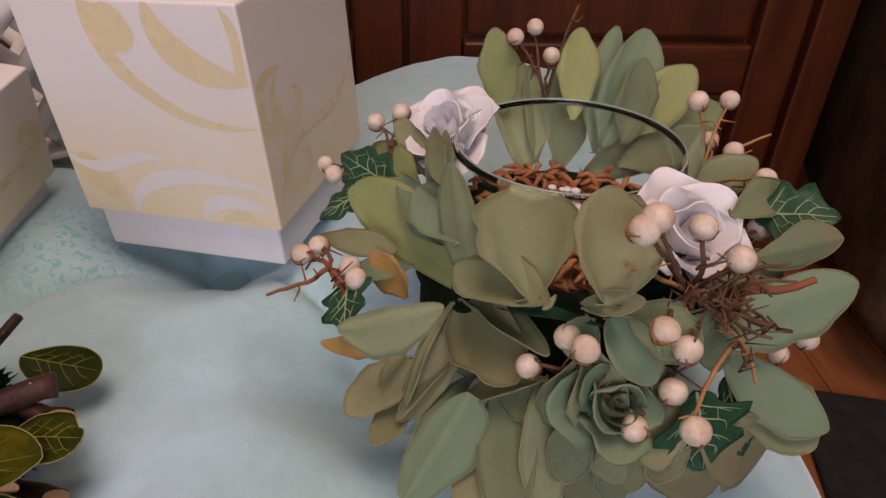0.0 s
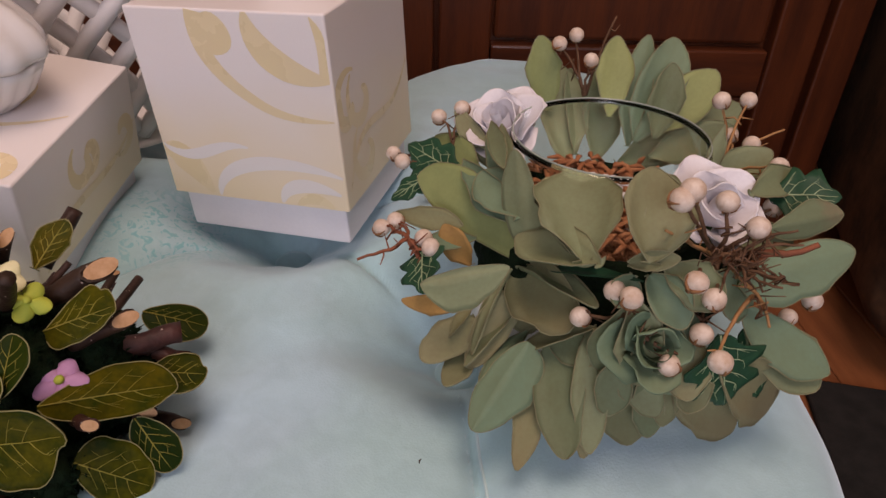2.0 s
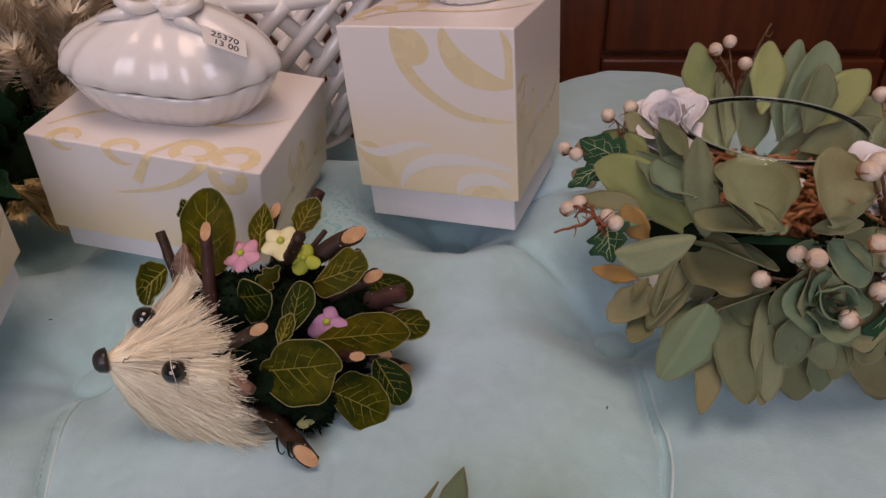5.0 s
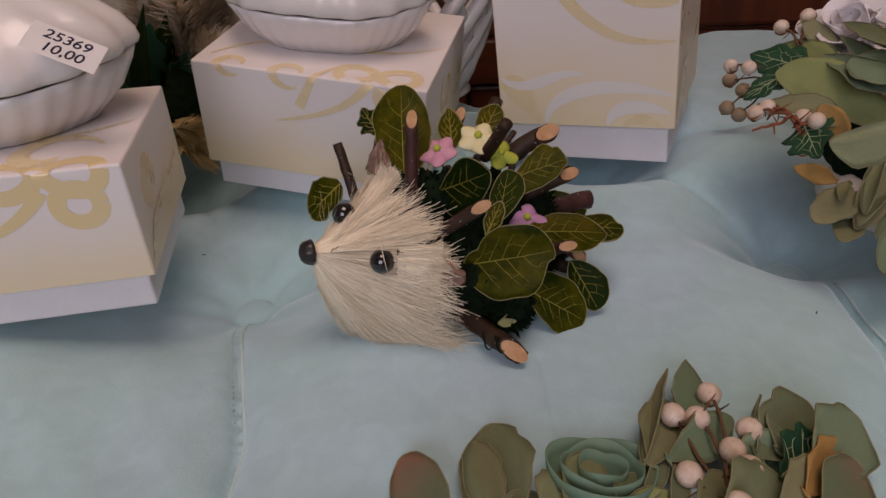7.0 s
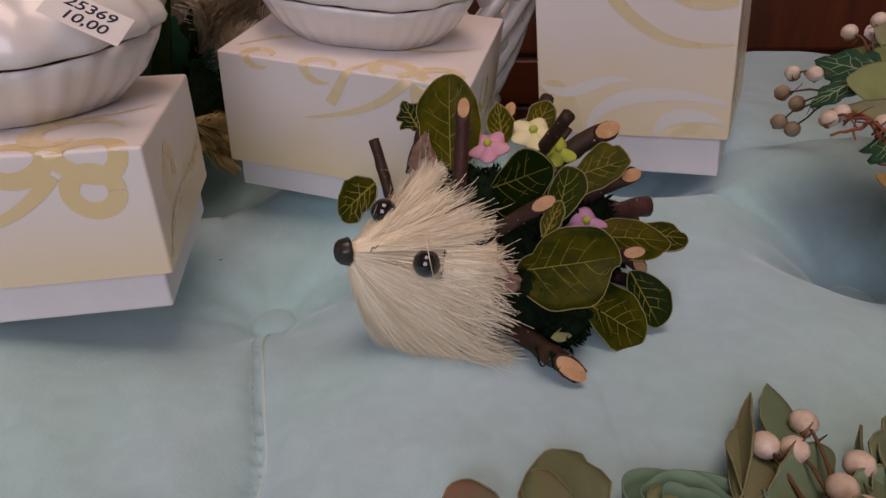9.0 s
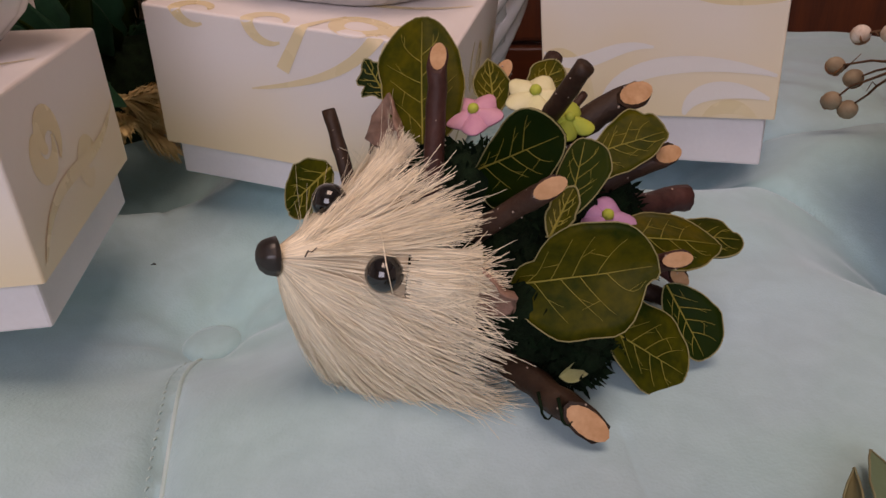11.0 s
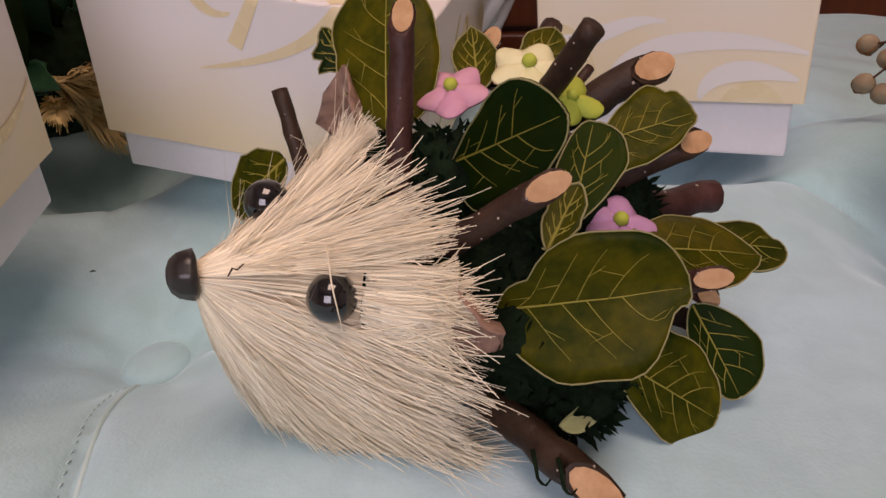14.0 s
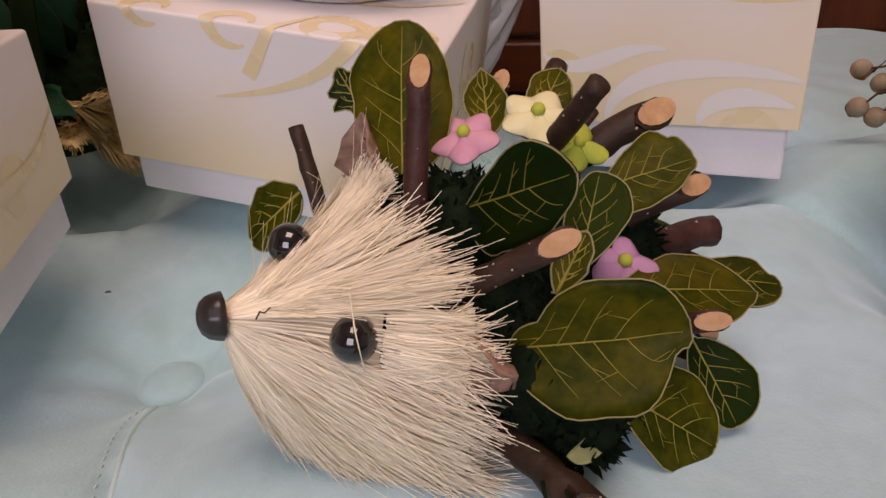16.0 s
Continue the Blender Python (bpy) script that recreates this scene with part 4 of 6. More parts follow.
def hedgehog():
    c = thing("hedgehog_ornament", pose(-0.222, 0.160, 0.450), "decorative hedgehog of straw, leaves and twigs on the velvet seat", "ornament")
    nose = Vector((-0.2890, 0.1095, 0.4955))
    axis = Vector((0.80, 0.585, -0.19)).normalized()
    side = Vector((0, 0, 1)).cross(axis).normalized()
    up = axis.cross(side)
    world = Matrix.Translation(nose) @ Matrix((axis, side, up)).transposed().to_4x4()
    # x runs back from the nose, y to the far side, z up
    body = ball(1.0, (0.096, 0.004, -0.010), (0.047, 0.038, 0.040), 40, 26)
    for v in body.verts:
        v.co += v.normal * 0.0 + (v.co - Vector((0.096, 0.004, -0.010))) * (0.10 * noise.noise(v.co * 90) + 0.10 * noise.noise(v.co * 300))
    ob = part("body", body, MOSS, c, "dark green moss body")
    set_local(ob, c, world)
    rnd = random.Random(5)
    verts, faces = [], []
    for _ in range(1500):
        a, h = rnd.uniform(0, 6.283), rnd.uniform(-1, 1)
        r = math.sqrt(1 - h * h)
        q = Vector((r * math.cos(a) * 0.048 + 0.096, r * math.sin(a) * 0.039 + 0.004, h * 0.041 - 0.010))
        o = Vector((q.x - 0.096, q.y - 0.004, q.z + 0.010)).normalized() + Vector([rnd.uniform(-0.8, 0.8) for _ in range(3)])
        s = o.orthogonal().normalized() * rnd.uniform(0.0003, 0.0007)
        L = rnd.uniform(0.003, 0.008)
        e = q + o.normalized() * L
        w = q + o.normalized() * L * 0.5 + Vector([rnd.uniform(-0.0015, 0.0015) for _ in range(3)])
        k = len(verts)
        verts += [q - s, q + s, w + s * 1.4, w - s * 1.4, e]
        faces += [(k, k + 1, k + 2, k + 3), (k + 3, k + 2, k + 4)]
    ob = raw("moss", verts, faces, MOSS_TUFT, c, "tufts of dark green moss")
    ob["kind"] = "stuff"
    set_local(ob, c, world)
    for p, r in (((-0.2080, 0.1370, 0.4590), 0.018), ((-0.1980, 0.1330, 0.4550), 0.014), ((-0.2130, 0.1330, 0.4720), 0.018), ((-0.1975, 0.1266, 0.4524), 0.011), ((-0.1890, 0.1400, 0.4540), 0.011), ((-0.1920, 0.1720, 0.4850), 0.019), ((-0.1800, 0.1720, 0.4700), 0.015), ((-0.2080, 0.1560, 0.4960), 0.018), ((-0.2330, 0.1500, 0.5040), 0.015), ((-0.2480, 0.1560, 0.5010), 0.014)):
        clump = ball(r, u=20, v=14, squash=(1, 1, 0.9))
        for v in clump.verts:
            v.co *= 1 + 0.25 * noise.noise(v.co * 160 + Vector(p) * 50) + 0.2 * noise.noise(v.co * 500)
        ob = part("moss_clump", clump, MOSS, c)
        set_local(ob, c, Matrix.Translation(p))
        verts, faces = [], []
        for _ in range(260):
            o = Vector([rnd.gauss(0, 1) for _ in range(3)]).normalized()
            q = o * r * 0.95
            o = (o + Vector([rnd.uniform(-0.8, 0.8) for _ in range(3)])).normalized() * rnd.uniform(0.002, 0.006)
            s = o.orthogonal().normalized() * rnd.uniform(0.0003, 0.0008)
            k = len(verts)
            verts += [q - s, q + s, q + o * 0.5 + s * 1.3, q + o * 0.5 - s * 1.3, q + o]
            faces += [(k, k + 1, k + 2, k + 3), (k + 3, k + 2, k + 4)]
        tufts = raw("moss", verts, faces, MOSS_TUFT, ob)
        tufts["kind"] = "stuff"
    # straw face

    def cone(t, a):
        """Straw surface: t from snout to fringe, a round it (0 is the far side, a quarter turn up)."""
        s, low = math.sin(a), max(0.0, -math.sin(a))
        r = 0.0040 + 0.0385 * t ** 1.26
        x = 0.0012 + 0.0479 * t - 0.005 * t * (1 - abs(s)) - 0.0333 * t * low * (1 - t) + 0.012 * t * t * low
        z = r * s * (0.60 + 0.20 * t) if s > 0 else -(0.0040 + 0.0840 * t) * low
        z = max(z, (0.4400 - nose.z - axis.z * x) / up.z)
        return Vector((x, r * math.cos(a) * (0.92 if math.cos(a) < 0 else 0.76 + 0.14 * t) + 0.0039 * min(2 * t, 1), z))

    core = bmesh.new()
    rings = []
    for i in range(11):
        t = i / 10 * 0.93
        rings.append([core.verts.new(cone(t * 0.86, 2 * math.pi * k / 36) * 0.94) for k in range(36)])
    for p, q in zip(rings, rings[1:]):
        for k in range(36):
            core.faces.new((p[k], p[(k + 1) % 36], q[(k + 1) % 36], q[k]))
    core.faces.new(rings[-1])
    ob = part("face", core, STRAW_CORE, c, "cone of straw roots")
    set_local(ob, c, world)
    eyes = [world.inverted() @ Vector(p) for p in ((-0.2553, 0.1105, 0.4916), (-0.2768, 0.1312, 0.5038))]
    verts, faces = [], []
    for clump in range(330):
        ca = rnd.uniform(0, 6.283)
        reach = rnd.choice((0.55, 0.8, 1.0, 1.1, 1.16, 1.22)) + 0.07 * noise.noise(Vector((math.cos(ca) * 4, math.sin(ca) * 4, 0)))
        reach -= 0.33 * max(0.0, math.sin(ca)) ** 1.6
        root = rnd.choice((0.0, 0.0, 0.06, 0.2, 0.4)) if reach > 0.9 else 0.0
        turn, pull, puff = rnd.gauss(0, 0.07), rnd.uniform(0.3, 1.0), rnd.random() ** 2
        for n in range(30):
            a0 = ca + rnd.gauss(0, 0.075)
            start = root + rnd.uniform(0, 0.10)
            end = max(reach + rnd.gauss(0, 0.045), start + 0.15)
            wild = rnd.gauss(0, 0.0022)
            stray = rnd.random() < 0.035
            if stray:
                wild, end = rnd.gauss(0, 0.008), end + rnd.uniform(0, 0.12)
            drift = turn + (ca - a0) * 0.45 * pull + rnd.gauss(0, 0.035) + (rnd.gauss(0, 0.18) if stray else 0)
            lift = 0.0001 + 0.0016 * puff + 0.0007 * rnd.random()
            width = rnd.uniform(0.00012, 0.00028)
            for e, past in zip(eyes, (0.76, 0.62)):
                if any((cone(f, a0 + drift * f * f) - e).length < 0.0058 for f in (0.35, 0.42, 0.49, 0.56, 0.63, 0.70)) and start < past and rnd.random() < 0.96:
                    start, end = past + rnd.uniform(0, 0.1), max(end, past + 0.35)
            ground = rnd.uniform(-0.001, 0.006)
            prev = None
            K = 5
            for i in range(K + 1):
                f = i / K
                t = start + (end - start) * f
                a = a0 + drift * f * f
                p = cone(t, a)
                p.z += ground * max(0.0, -math.sin(a)) * t
                o = Vector((-0.4, math.cos(a), math.sin(a)))
                p = p + o * (lift * min(1, t * 3) + max(0, f - 0.5) * wild * 2.0)
                tang = Vector((0, -math.sin(a), math.cos(a)))
                w = width * (1.0 - 0.55 * f * f)
                k = len(verts)
                verts += [p - tang * w, p + o * w * 0.9, p + tang * w]
                if prev is not None:
                    for s in range(2):
                        faces.append((prev + s, prev + s + 1, k + s + 1, k + s))
                prev = k
    ob = raw("straw", verts, faces, STRAW, c, "bleached straw bristles combed back from the nose")
    ob["kind"] = "stuff"
    set_local(ob, c, world)
    # snout and eyes
    sn = lathe([(0.0001, -0.0040), (0.0020, -0.0038), (0.0040, -0.0030), (0.0054, -0.0014), (0.0060, 0.0006), (0.0063, 0.0022), (0.0050, 0.0027), (0.0001, 0.0022)], 24)
    for v in sn.verts:
        v.co.y *= 1.0 + 0.1 * math.sin(9 * math.atan2(v.co.y, v.co.x))
    bmesh.ops.rotate(sn, verts=sn.verts[:], cent=(0, 0, 0), matrix=Matrix.Rotation(radians(90), 3, "Y"))
    ob = part("nose", sn, SNOUT, c, "dark seed shell nose")
    set_local(ob, c, world @ pose(-0.0012, 0, 0))
    for p, out in (((-0.2553, 0.1105, 0.4916), 0.0026), ((-0.2768, 0.1312, 0.5038), 0.0010)):
        q = Vector(p)
        e = part("eye", ball(0.0060, u=24, v=16), BEAD, c, "glossy black bead eye")
        o = (q - (nose + axis * (q - nose).dot(axis))).normalized()
        e.matrix_local = c.matrix_world.inverted() @ Matrix.Translation(q + o * out)
    for p, q, w in (((-0.2585, 0.1600, 0.510), (-0.2610, 0.1590, 0.5335), 0.017), ((-0.2150, 0.1085, 0.4822), (-0.2250, 0.1070, 0.4972), 0.015)):
        leaf(c, p, q, w, (-0.5, -0.8, 0.3), HUSK, "pointed", 0.45, 0.1, None, None, 0.5, label="brown dried husk ear", thick=0.0012)
    for points, material, bites in (
            (((-0.2491, 0.1511, 0.5180), (-0.2528, 0.1790, 0.5547), (-0.2671, 0.1700, 0.5357), (-0.2366, 0.1673, 0.5333)), OLIVE, ()),
            (((-0.2308, 0.1427, 0.5120), (-0.2027, 0.1194, 0.5323), (-0.2147, 0.1230, 0.5380), (-0.2178, 0.1315, 0.5057)), BOTTLE, ()),
            (((-0.2003, 0.1279, 0.5028), (-0.1960, 0.1421, 0.5236), (-0.2041, 0.1345, 0.5143), (-0.1885, 0.1355, 0.5163)), BOTTLE, ()),
            (((-0.1962, 0.1579, 0.5114), (-0.1684, 0.1669, 0.5185), (-0.1803, 0.1758, 0.5233), (-0.1850, 0.1547, 0.5060)), OLIVE, ((-1, 0.86, 0.30), (1, 0.90, 0.15))),
            (((-0.2169, 0.1211, 0.4828), (-0.1738, 0.1185, 0.4934), (-0.1938, 0.1210, 0.5062), (-0.1929, 0.1124, 0.4705)), OLIVE, ((-1, 0.20, 0.30), (1, 0.93, 0.55))),
            (((-0.1858, 0.1313, 0.4619), (-0.1578, 0.1346, 0.4419), (-0.1734, 0.1257, 0.4411), (-0.1694, 0.1431, 0.4635)), OLIVE, ()),
            (((-0.1653, 0.1500, 0.4688), (-0.1506, 0.1414, 0.4446), (-0.1632, 0.1414, 0.4541), (-0.1472, 0.1480, 0.4601)), BOTTLE, ()),
            (((-0.1899, 0.1308, 0.4958), (-0.1473, 0.1593, 0.4804), (-0.1687, 0.1639, 0.4886), (-0.1675, 0.1397, 0.4789)), OLIVE, ((1, 0.93, 0.2),)),
            (((-0.1640, 0.1680, 0.4790), (-0.1377, 0.1687, 0.4777), (-0.1490, 0.1790, 0.4803), (-0.1500, 0.1580, 0.4750)), OLIVE, ((-1, 0.9, 0.4),)),
            (((-0.1850, 0.2150, 0.4760), (-0.1545, 0.2185, 0.4640), (-0.1663, 0.2285, 0.4690), (-0.1700, 0.2050, 0.4640)), BOTTLE, ())):
        blade(c, *points, material, 0.43, 0.04, 0.02, bites, VEIN, RIM, 4)
    leaf(c, (-0.2730, 0.1984, 0.5213), (-0.2814, 0.1994, 0.5361), 0.0150, (-0.10, -0.80, 0.50), BOTTLE, "lobed", 0.10, -0.10, VEIN, RIM, 0.22)
    leaf(c, (-0.2264, 0.1672, 0.5232), (-0.2320, 0.1983, 0.5381), 0.0147, (0.20, -1.00, 0.30), OLIVE, "pointed", 0.10, -0.10, VEIN, RIM, 0.22)
    leaf(c, (-0.2985, 0.1933, 0.4927), (-0.3197, 0.1876, 0.4753), 0.0261, (-0.60, -0.70, 0.30), OLIVE, "round", 0.10, -0.10, VEIN, RIM, 0.22)
    leaf(c, (-0.2055, 0.1242, 0.4980), (-0.1990, 0.1291, 0.5130), 0.0085, (-0.10, -0.80, 0.50), OLIVE, "obovate", 0.10, -0.10, VEIN, RIM, 0.22)
    leaf(c, (-0.2148, 0.1916, 0.5188), (-0.2058, 0.2110, 0.5339), 0.0150, (0.10, -1.00, 0.40), OLIVE, "obovate", 0.10, -0.10, VEIN, RIM, 0.22)
    leaf(c, (-0.2310, 0.1083, 0.4905), (-0.2260, 0.1119, 0.5005), 0.0073, (-0.10, -0.80, 0.50), OLIVE, "round", 0.10, -0.10, None, RIM, 0.22)
    leaf(c, (-0.2228, 0.1490, 0.5106), (-0.2134, 0.1589, 0.5214), 0.0105, (-0.10, -0.80, 0.50), OLIVE, "lobed", 0.10, -0.10, None, RIM, 0.22)
    leaf(c, (-0.2024, 0.1192, 0.4496), (-0.1930, 0.1241, 0.4452), 0.0047, (-0.10, -0.80, 0.50), LIME, "round", 0.10, -0.10, None, RIM, 0.22)
    twig(c, (-0.2880, 0.1860, 0.4865), (-0.2980, 0.1972, 0.5164), 0.0033, False)
    twig(c, (-0.2440, 0.1345, 0.4970), (-0.2415, 0.1475, 0.5507), 0.0035, True)
    twig(c, (-0.2172, 0.2005, 0.5141), (-0.2075, 0.2228, 0.5319), 0.0043, False)
    twig(c, (-0.2093, 0.1615, 0.5223), (-0.1970, 0.1515, 0.5436), 0.0036, False)
    twig(c, (-0.2031, 0.1747, 0.5143), (-0.1740, 0.1821, 0.5299), 0.0054, True)
    twig(c, (-0.1904, 0.1632, 0.4997), (-0.1634, 0.1693, 0.5113), 0.0042, True)
    twig(c, (-0.1911, 0.1677, 0.4855), (-0.1550, 0.1899, 0.4851), 0.0058, False)
    twig(c, (-0.2276, 0.1188, 0.5017), (-0.2034, 0.1054, 0.5235), 0.0035, True)
    twig(c, (-0.1811, 0.1363, 0.4822), (-0.1656, 0.1234, 0.4935), 0.0032, True)
    twig(c, (-0.2221, 0.1262, 0.4526), (-0.1884, 0.0953, 0.4489), 0.0053, True)
    twig(c, (-0.2304, 0.1910, 0.5210), (-0.2245, 0.1972, 0.5355), 0.0037, True)
    twig(c, (-0.1864, 0.1827, 0.4827), (-0.1495, 0.1827, 0.4729), 0.0043, True)
    twig(c, (-0.2067, 0.1747, 0.5143), (-0.1958, 0.1882, 0.5255), 0.0018, False)
    twig(c, (-0.1720, 0.1617, 0.4597), (-0.1490, 0.1620, 0.4510), 0.0036, True)
    twig(c, (-0.1789, 0.1574, 0.4790), (-0.1580, 0.1520, 0.4690), 0.0035, True)
    twig(c, (-0.2759, 0.1857, 0.5016), (-0.2710, 0.1989, 0.5211), 0.0039, False)
    blossom(c, (-0.2328, 0.1600, 0.5270), 0.020, (-0.1, -0.5, 1.0), PINK, 5, "small pink paper blossom")
    blossom(c, (-0.2125, 0.1650, 0.5320), 0.021, (0.1, -0.5, 1.0), IVORY, 5, "small ivory paper blossom")
    blossom(c, (-0.2010, 0.1620, 0.5240), 0.018, (0.3, -0.5, 0.9), LIME, 4, "small lime paper blossom")
    blossom(c, (-0.1876, 0.1445, 0.4965), 0.021, (0.3, -0.4, 1.0), LILAC, 5, "small lilac paper blossom")
    blossom(c, (-0.2060, 0.1290, 0.4580), 0.012, (0.1, -1.0, 0.0), IVORY, 4)
    ob = part("loose_bristle", tube([(-0.2540, 0.1103, 0.5051), (-0.2515, 0.1038, 0.4980), (-0.2493, 0.1010, 0.4878)], [0.0001, 0.00022, 0.0001], 5), STRAW, c, "single pale bristle lying across an eye")
    set_local(ob, c, Matrix.Identity(4))
    ob = part("dark_fibre", tube([(-0.2771, 0.1062, 0.4975), (-0.2763, 0.1075, 0.4990), (-0.2753, 0.1077, 0.4985), (-0.2741, 0.1089, 0.4995)], [0.0002, 0.0003, 0.0002, 0.0002], 5), BARK, c, "tiny dark curl caught in the straw")
    set_local(ob, c, Matrix.Identity(4))
    # stubby twigs packed on the far flank
    for k in range(15):
        p = Vector((rnd.uniform(0.080, 0.130), rnd.uniform(0.012, 0.030), rnd.uniform(-0.004, 0.018)))
        d = Vector((rnd.uniform(0.1, 0.9), rnd.uniform(0.5, 1.0), rnd.uniform(0.0, 0.45))).normalized()
        twig(c, world @ p, world @ (p + d * rnd.uniform(0.026, 0.038)), rnd.uniform(0.0022, 0.0033), k % 3 != 0)
    # pale leaf tucked under the moss behind the leg
    blade(c, (-0.2007, 0.1145, 0.4535), (-0.1914, 0.124, 0.456), (-0.197, 0.1181, 0.456), (-0.1936, 0.115, 0.4525), PALE_LEAF, 0.5, 0.10, 0.02, wavy=0.1, label="small pale yellow-green leaf")
    # dark fern curl under the leg
    pts = [(-0.2010, 0.1010, 0.4560), (-0.2000, 0.0975, 0.4540), (-0.1995, 0.0965, 0.4515), (-0.1985, 0.0961, 0.4503), (-0.1975, 0.0960, 0.4500), (-0.1965, 0.0968, 0.4512)]
    ob = part("fern_curl", tube(pts, [0.0006, 0.0005, 0.0005, 0.0004, 0.0003, 0.0002], 8), MOSS, c)
    set_local(ob, c, Matrix.Identity(4))
    ob = part("fern_curl", tube([(x - 0.006, y + 0.002, z) for x, y, z in pts], [0.0006, 0.0005, 0.0004, 0.0004, 0.0003, 0.0002], 8), MOSS, c)
    set_local(ob, c, Matrix.Identity(4))


hedgehog()


# ---- floral centrepieces ----
def berry(c, p, r=0.0047):
    rnd = random.Random(int(abs(p[0]) * 1e5 + abs(p[1]) * 1e4))
    q = Vector(p)
    ob = part("berry", ball(r, squash=(1, 1, 0.94), u=14, v=10, rough=0.05, freq=120), BERRY, c)
    turn = Euler((rnd.uniform(-1.2, 0.4), rnd.uniform(-0.6, 0.6), rnd.uniform(0, 6.28))).to_matrix().to_4x4()
    ob.matrix_local = c.matrix_world.inverted() @ Matrix.Translation(q) @ turn
    hb = bmesh.new()
    for k in range(3):
        a = 2.1 * k + rnd.uniform(-0.3, 0.3)
        pts = [(r * 1.04 * math.sin(t) * math.cos(a + 0.2 * t), r * 1.04 * math.sin(t) * math.sin(a + 0.2 * t), -r * math.cos(t)) for t in (0.05, 0.35, 0.7, 1.0 + rnd.uniform(0, 0.5))]
        tube(pts, [0.0009, 0.0008, 0.0006, 0.0002], 4, hb)
    part("husk", hb, BERRY_SHELL, ob)
    return ob


def stem(c, a, b, r=0.0007, material=None, sag=0.004, twigs=0):
    p, q = Vector(a), Vector(b)
    rnd = random.Random(int(abs(p.x) * 1e5 + abs(q.y) * 1e5))
    n = 7
    off = Vector([rnd.uniform(-1, 1) for _ in range(3)]) * sag
    pts = [p.lerp(q, k / n) + off * math.sin(math.pi * k / n) + Vector([rnd.uniform(-1, 1) for _ in range(3)]) * r * 0.8 for k in range(n + 1)]
    bm = tube(pts, [r * (1.3 - 0.6 * k / n) for k in range(n + 1)], 5)
    for k in range(twigs):
        s = pts[rnd.randrange(2, n)]
        tube([s, s + Vector([rnd.uniform(-1, 1) for _ in range(3)]) * 0.004, s + Vector([rnd.uniform(-1, 1) for _ in range(3)]) * 0.008], [r * 0.8, r * 0.6, r * 0.3], 4, bm)
    ob = part("stem", bm, material or STEM, c)
    set_local(ob, c, Matrix.Identity(4))
    return ob


def paper_rose(c, centre, size, face, material, turns=9, label="crumpled white paper rose", name="rose"):
    """Rose of curled overlapping petals round a tight heart."""
    m, _ = aim(centre, Vector(centre) + Vector(face), (0.2, 0.1, 1.0))
    heart = bmesh.new()
    pts = []
    for k in range(40):
        t = k / 39
        a = t * 13
        pts.append((size * 0.16 * t * math.cos(a), size * 0.16 * t * math.sin(a)))
    lo = [heart.verts.new((x, -size * 0.05, y)) for x, y in pts]
    hi = [heart.verts.new((x * 1.1, size * (0.24 - 0.05 * k / 39), y * 1.1)) for k, (x, y) in enumerate(pts)]
    for k in range(39):
        heart.faces.new((lo[k], lo[k + 1], hi[k + 1], hi[k]))
    rose = part(name, heart, material, c, label)
    set_local(rose, c, m)
    for k in range(turns):
        t = (k + 1) / turns
        a = k * 2.4
        rows = leaf_grid(size * (0.34 + 0.18 * t), size * (0.42 + 0.24 * t), -0.28, 0.10 + 0.34 * t, "obovate", 8, 6, 0.45, k + 3)
        bm = leaf_mesh(rows, 0.0007)
        # stand the petal up, tilt it outward, and turn it round the axis
        bmesh.ops.translate(bm, verts=bm.verts[:], vec=(0, -size * 0.10, size * (0.10 + 0.20 * t)))
        bmesh.ops.rotate(bm, verts=bm.verts[:], cent=(0, 0, 0), matrix=Matrix.Rotation(radians(46 * t), 3, "X"))
        bmesh.ops.rotate(bm, verts=bm.verts[:], cent=(0, 0, 0), matrix=Matrix.Rotation(a, 3, "Y"))
        part("petal", bm, material, rose)
    return rose


def leaf_cup(c, centre, size, face, material, label):
    """Nested round leaves closed into a bowl, as on a succulent."""
    m, _ = aim(centre, Vector(centre) + Vector(face), (0.2, 0.1, 1.0))
    root = None
    for k, (r, h) in enumerate(((1.0, 0.60), (0.74, 0.64), (0.44, 0.62))):
        bm = bmesh.new()
        rings = []
        for f, g in ((0.25, 0.0), (0.62, 0.14), (0.86, 0.42), (0.97, 0.72), (1.0, 1.0), (0.97, 1.0), (0.93, 0.72), (0.80, 0.42), (0.2, 0.08)):
            ring = []
            for i in range(48):
                a = 2 * math.pi * i / 48
                lip = 1 + 0.16 * abs(math.cos(1.5 * (a + k * 0.9))) * g
                rr = size * r * f * (1 + 0.05 * math.cos(3 * a + k * 2.1))
                ring.append(bm.verts.new((rr * math.cos(a), size * (h * g * lip - 0.25), rr * math.sin(a))))
            rings.append(ring)
        for p, q in zip(rings, rings[1:]):
            for i in range(48):
                bm.faces.new((p[i], p[(i + 1) % 48], q[(i + 1) % 48], q[i]))
        if root is None:
            root = part("rosette", bm, material, c, label)
            set_local(root, c, m)
        else:
            part("petal", bm, material, root)


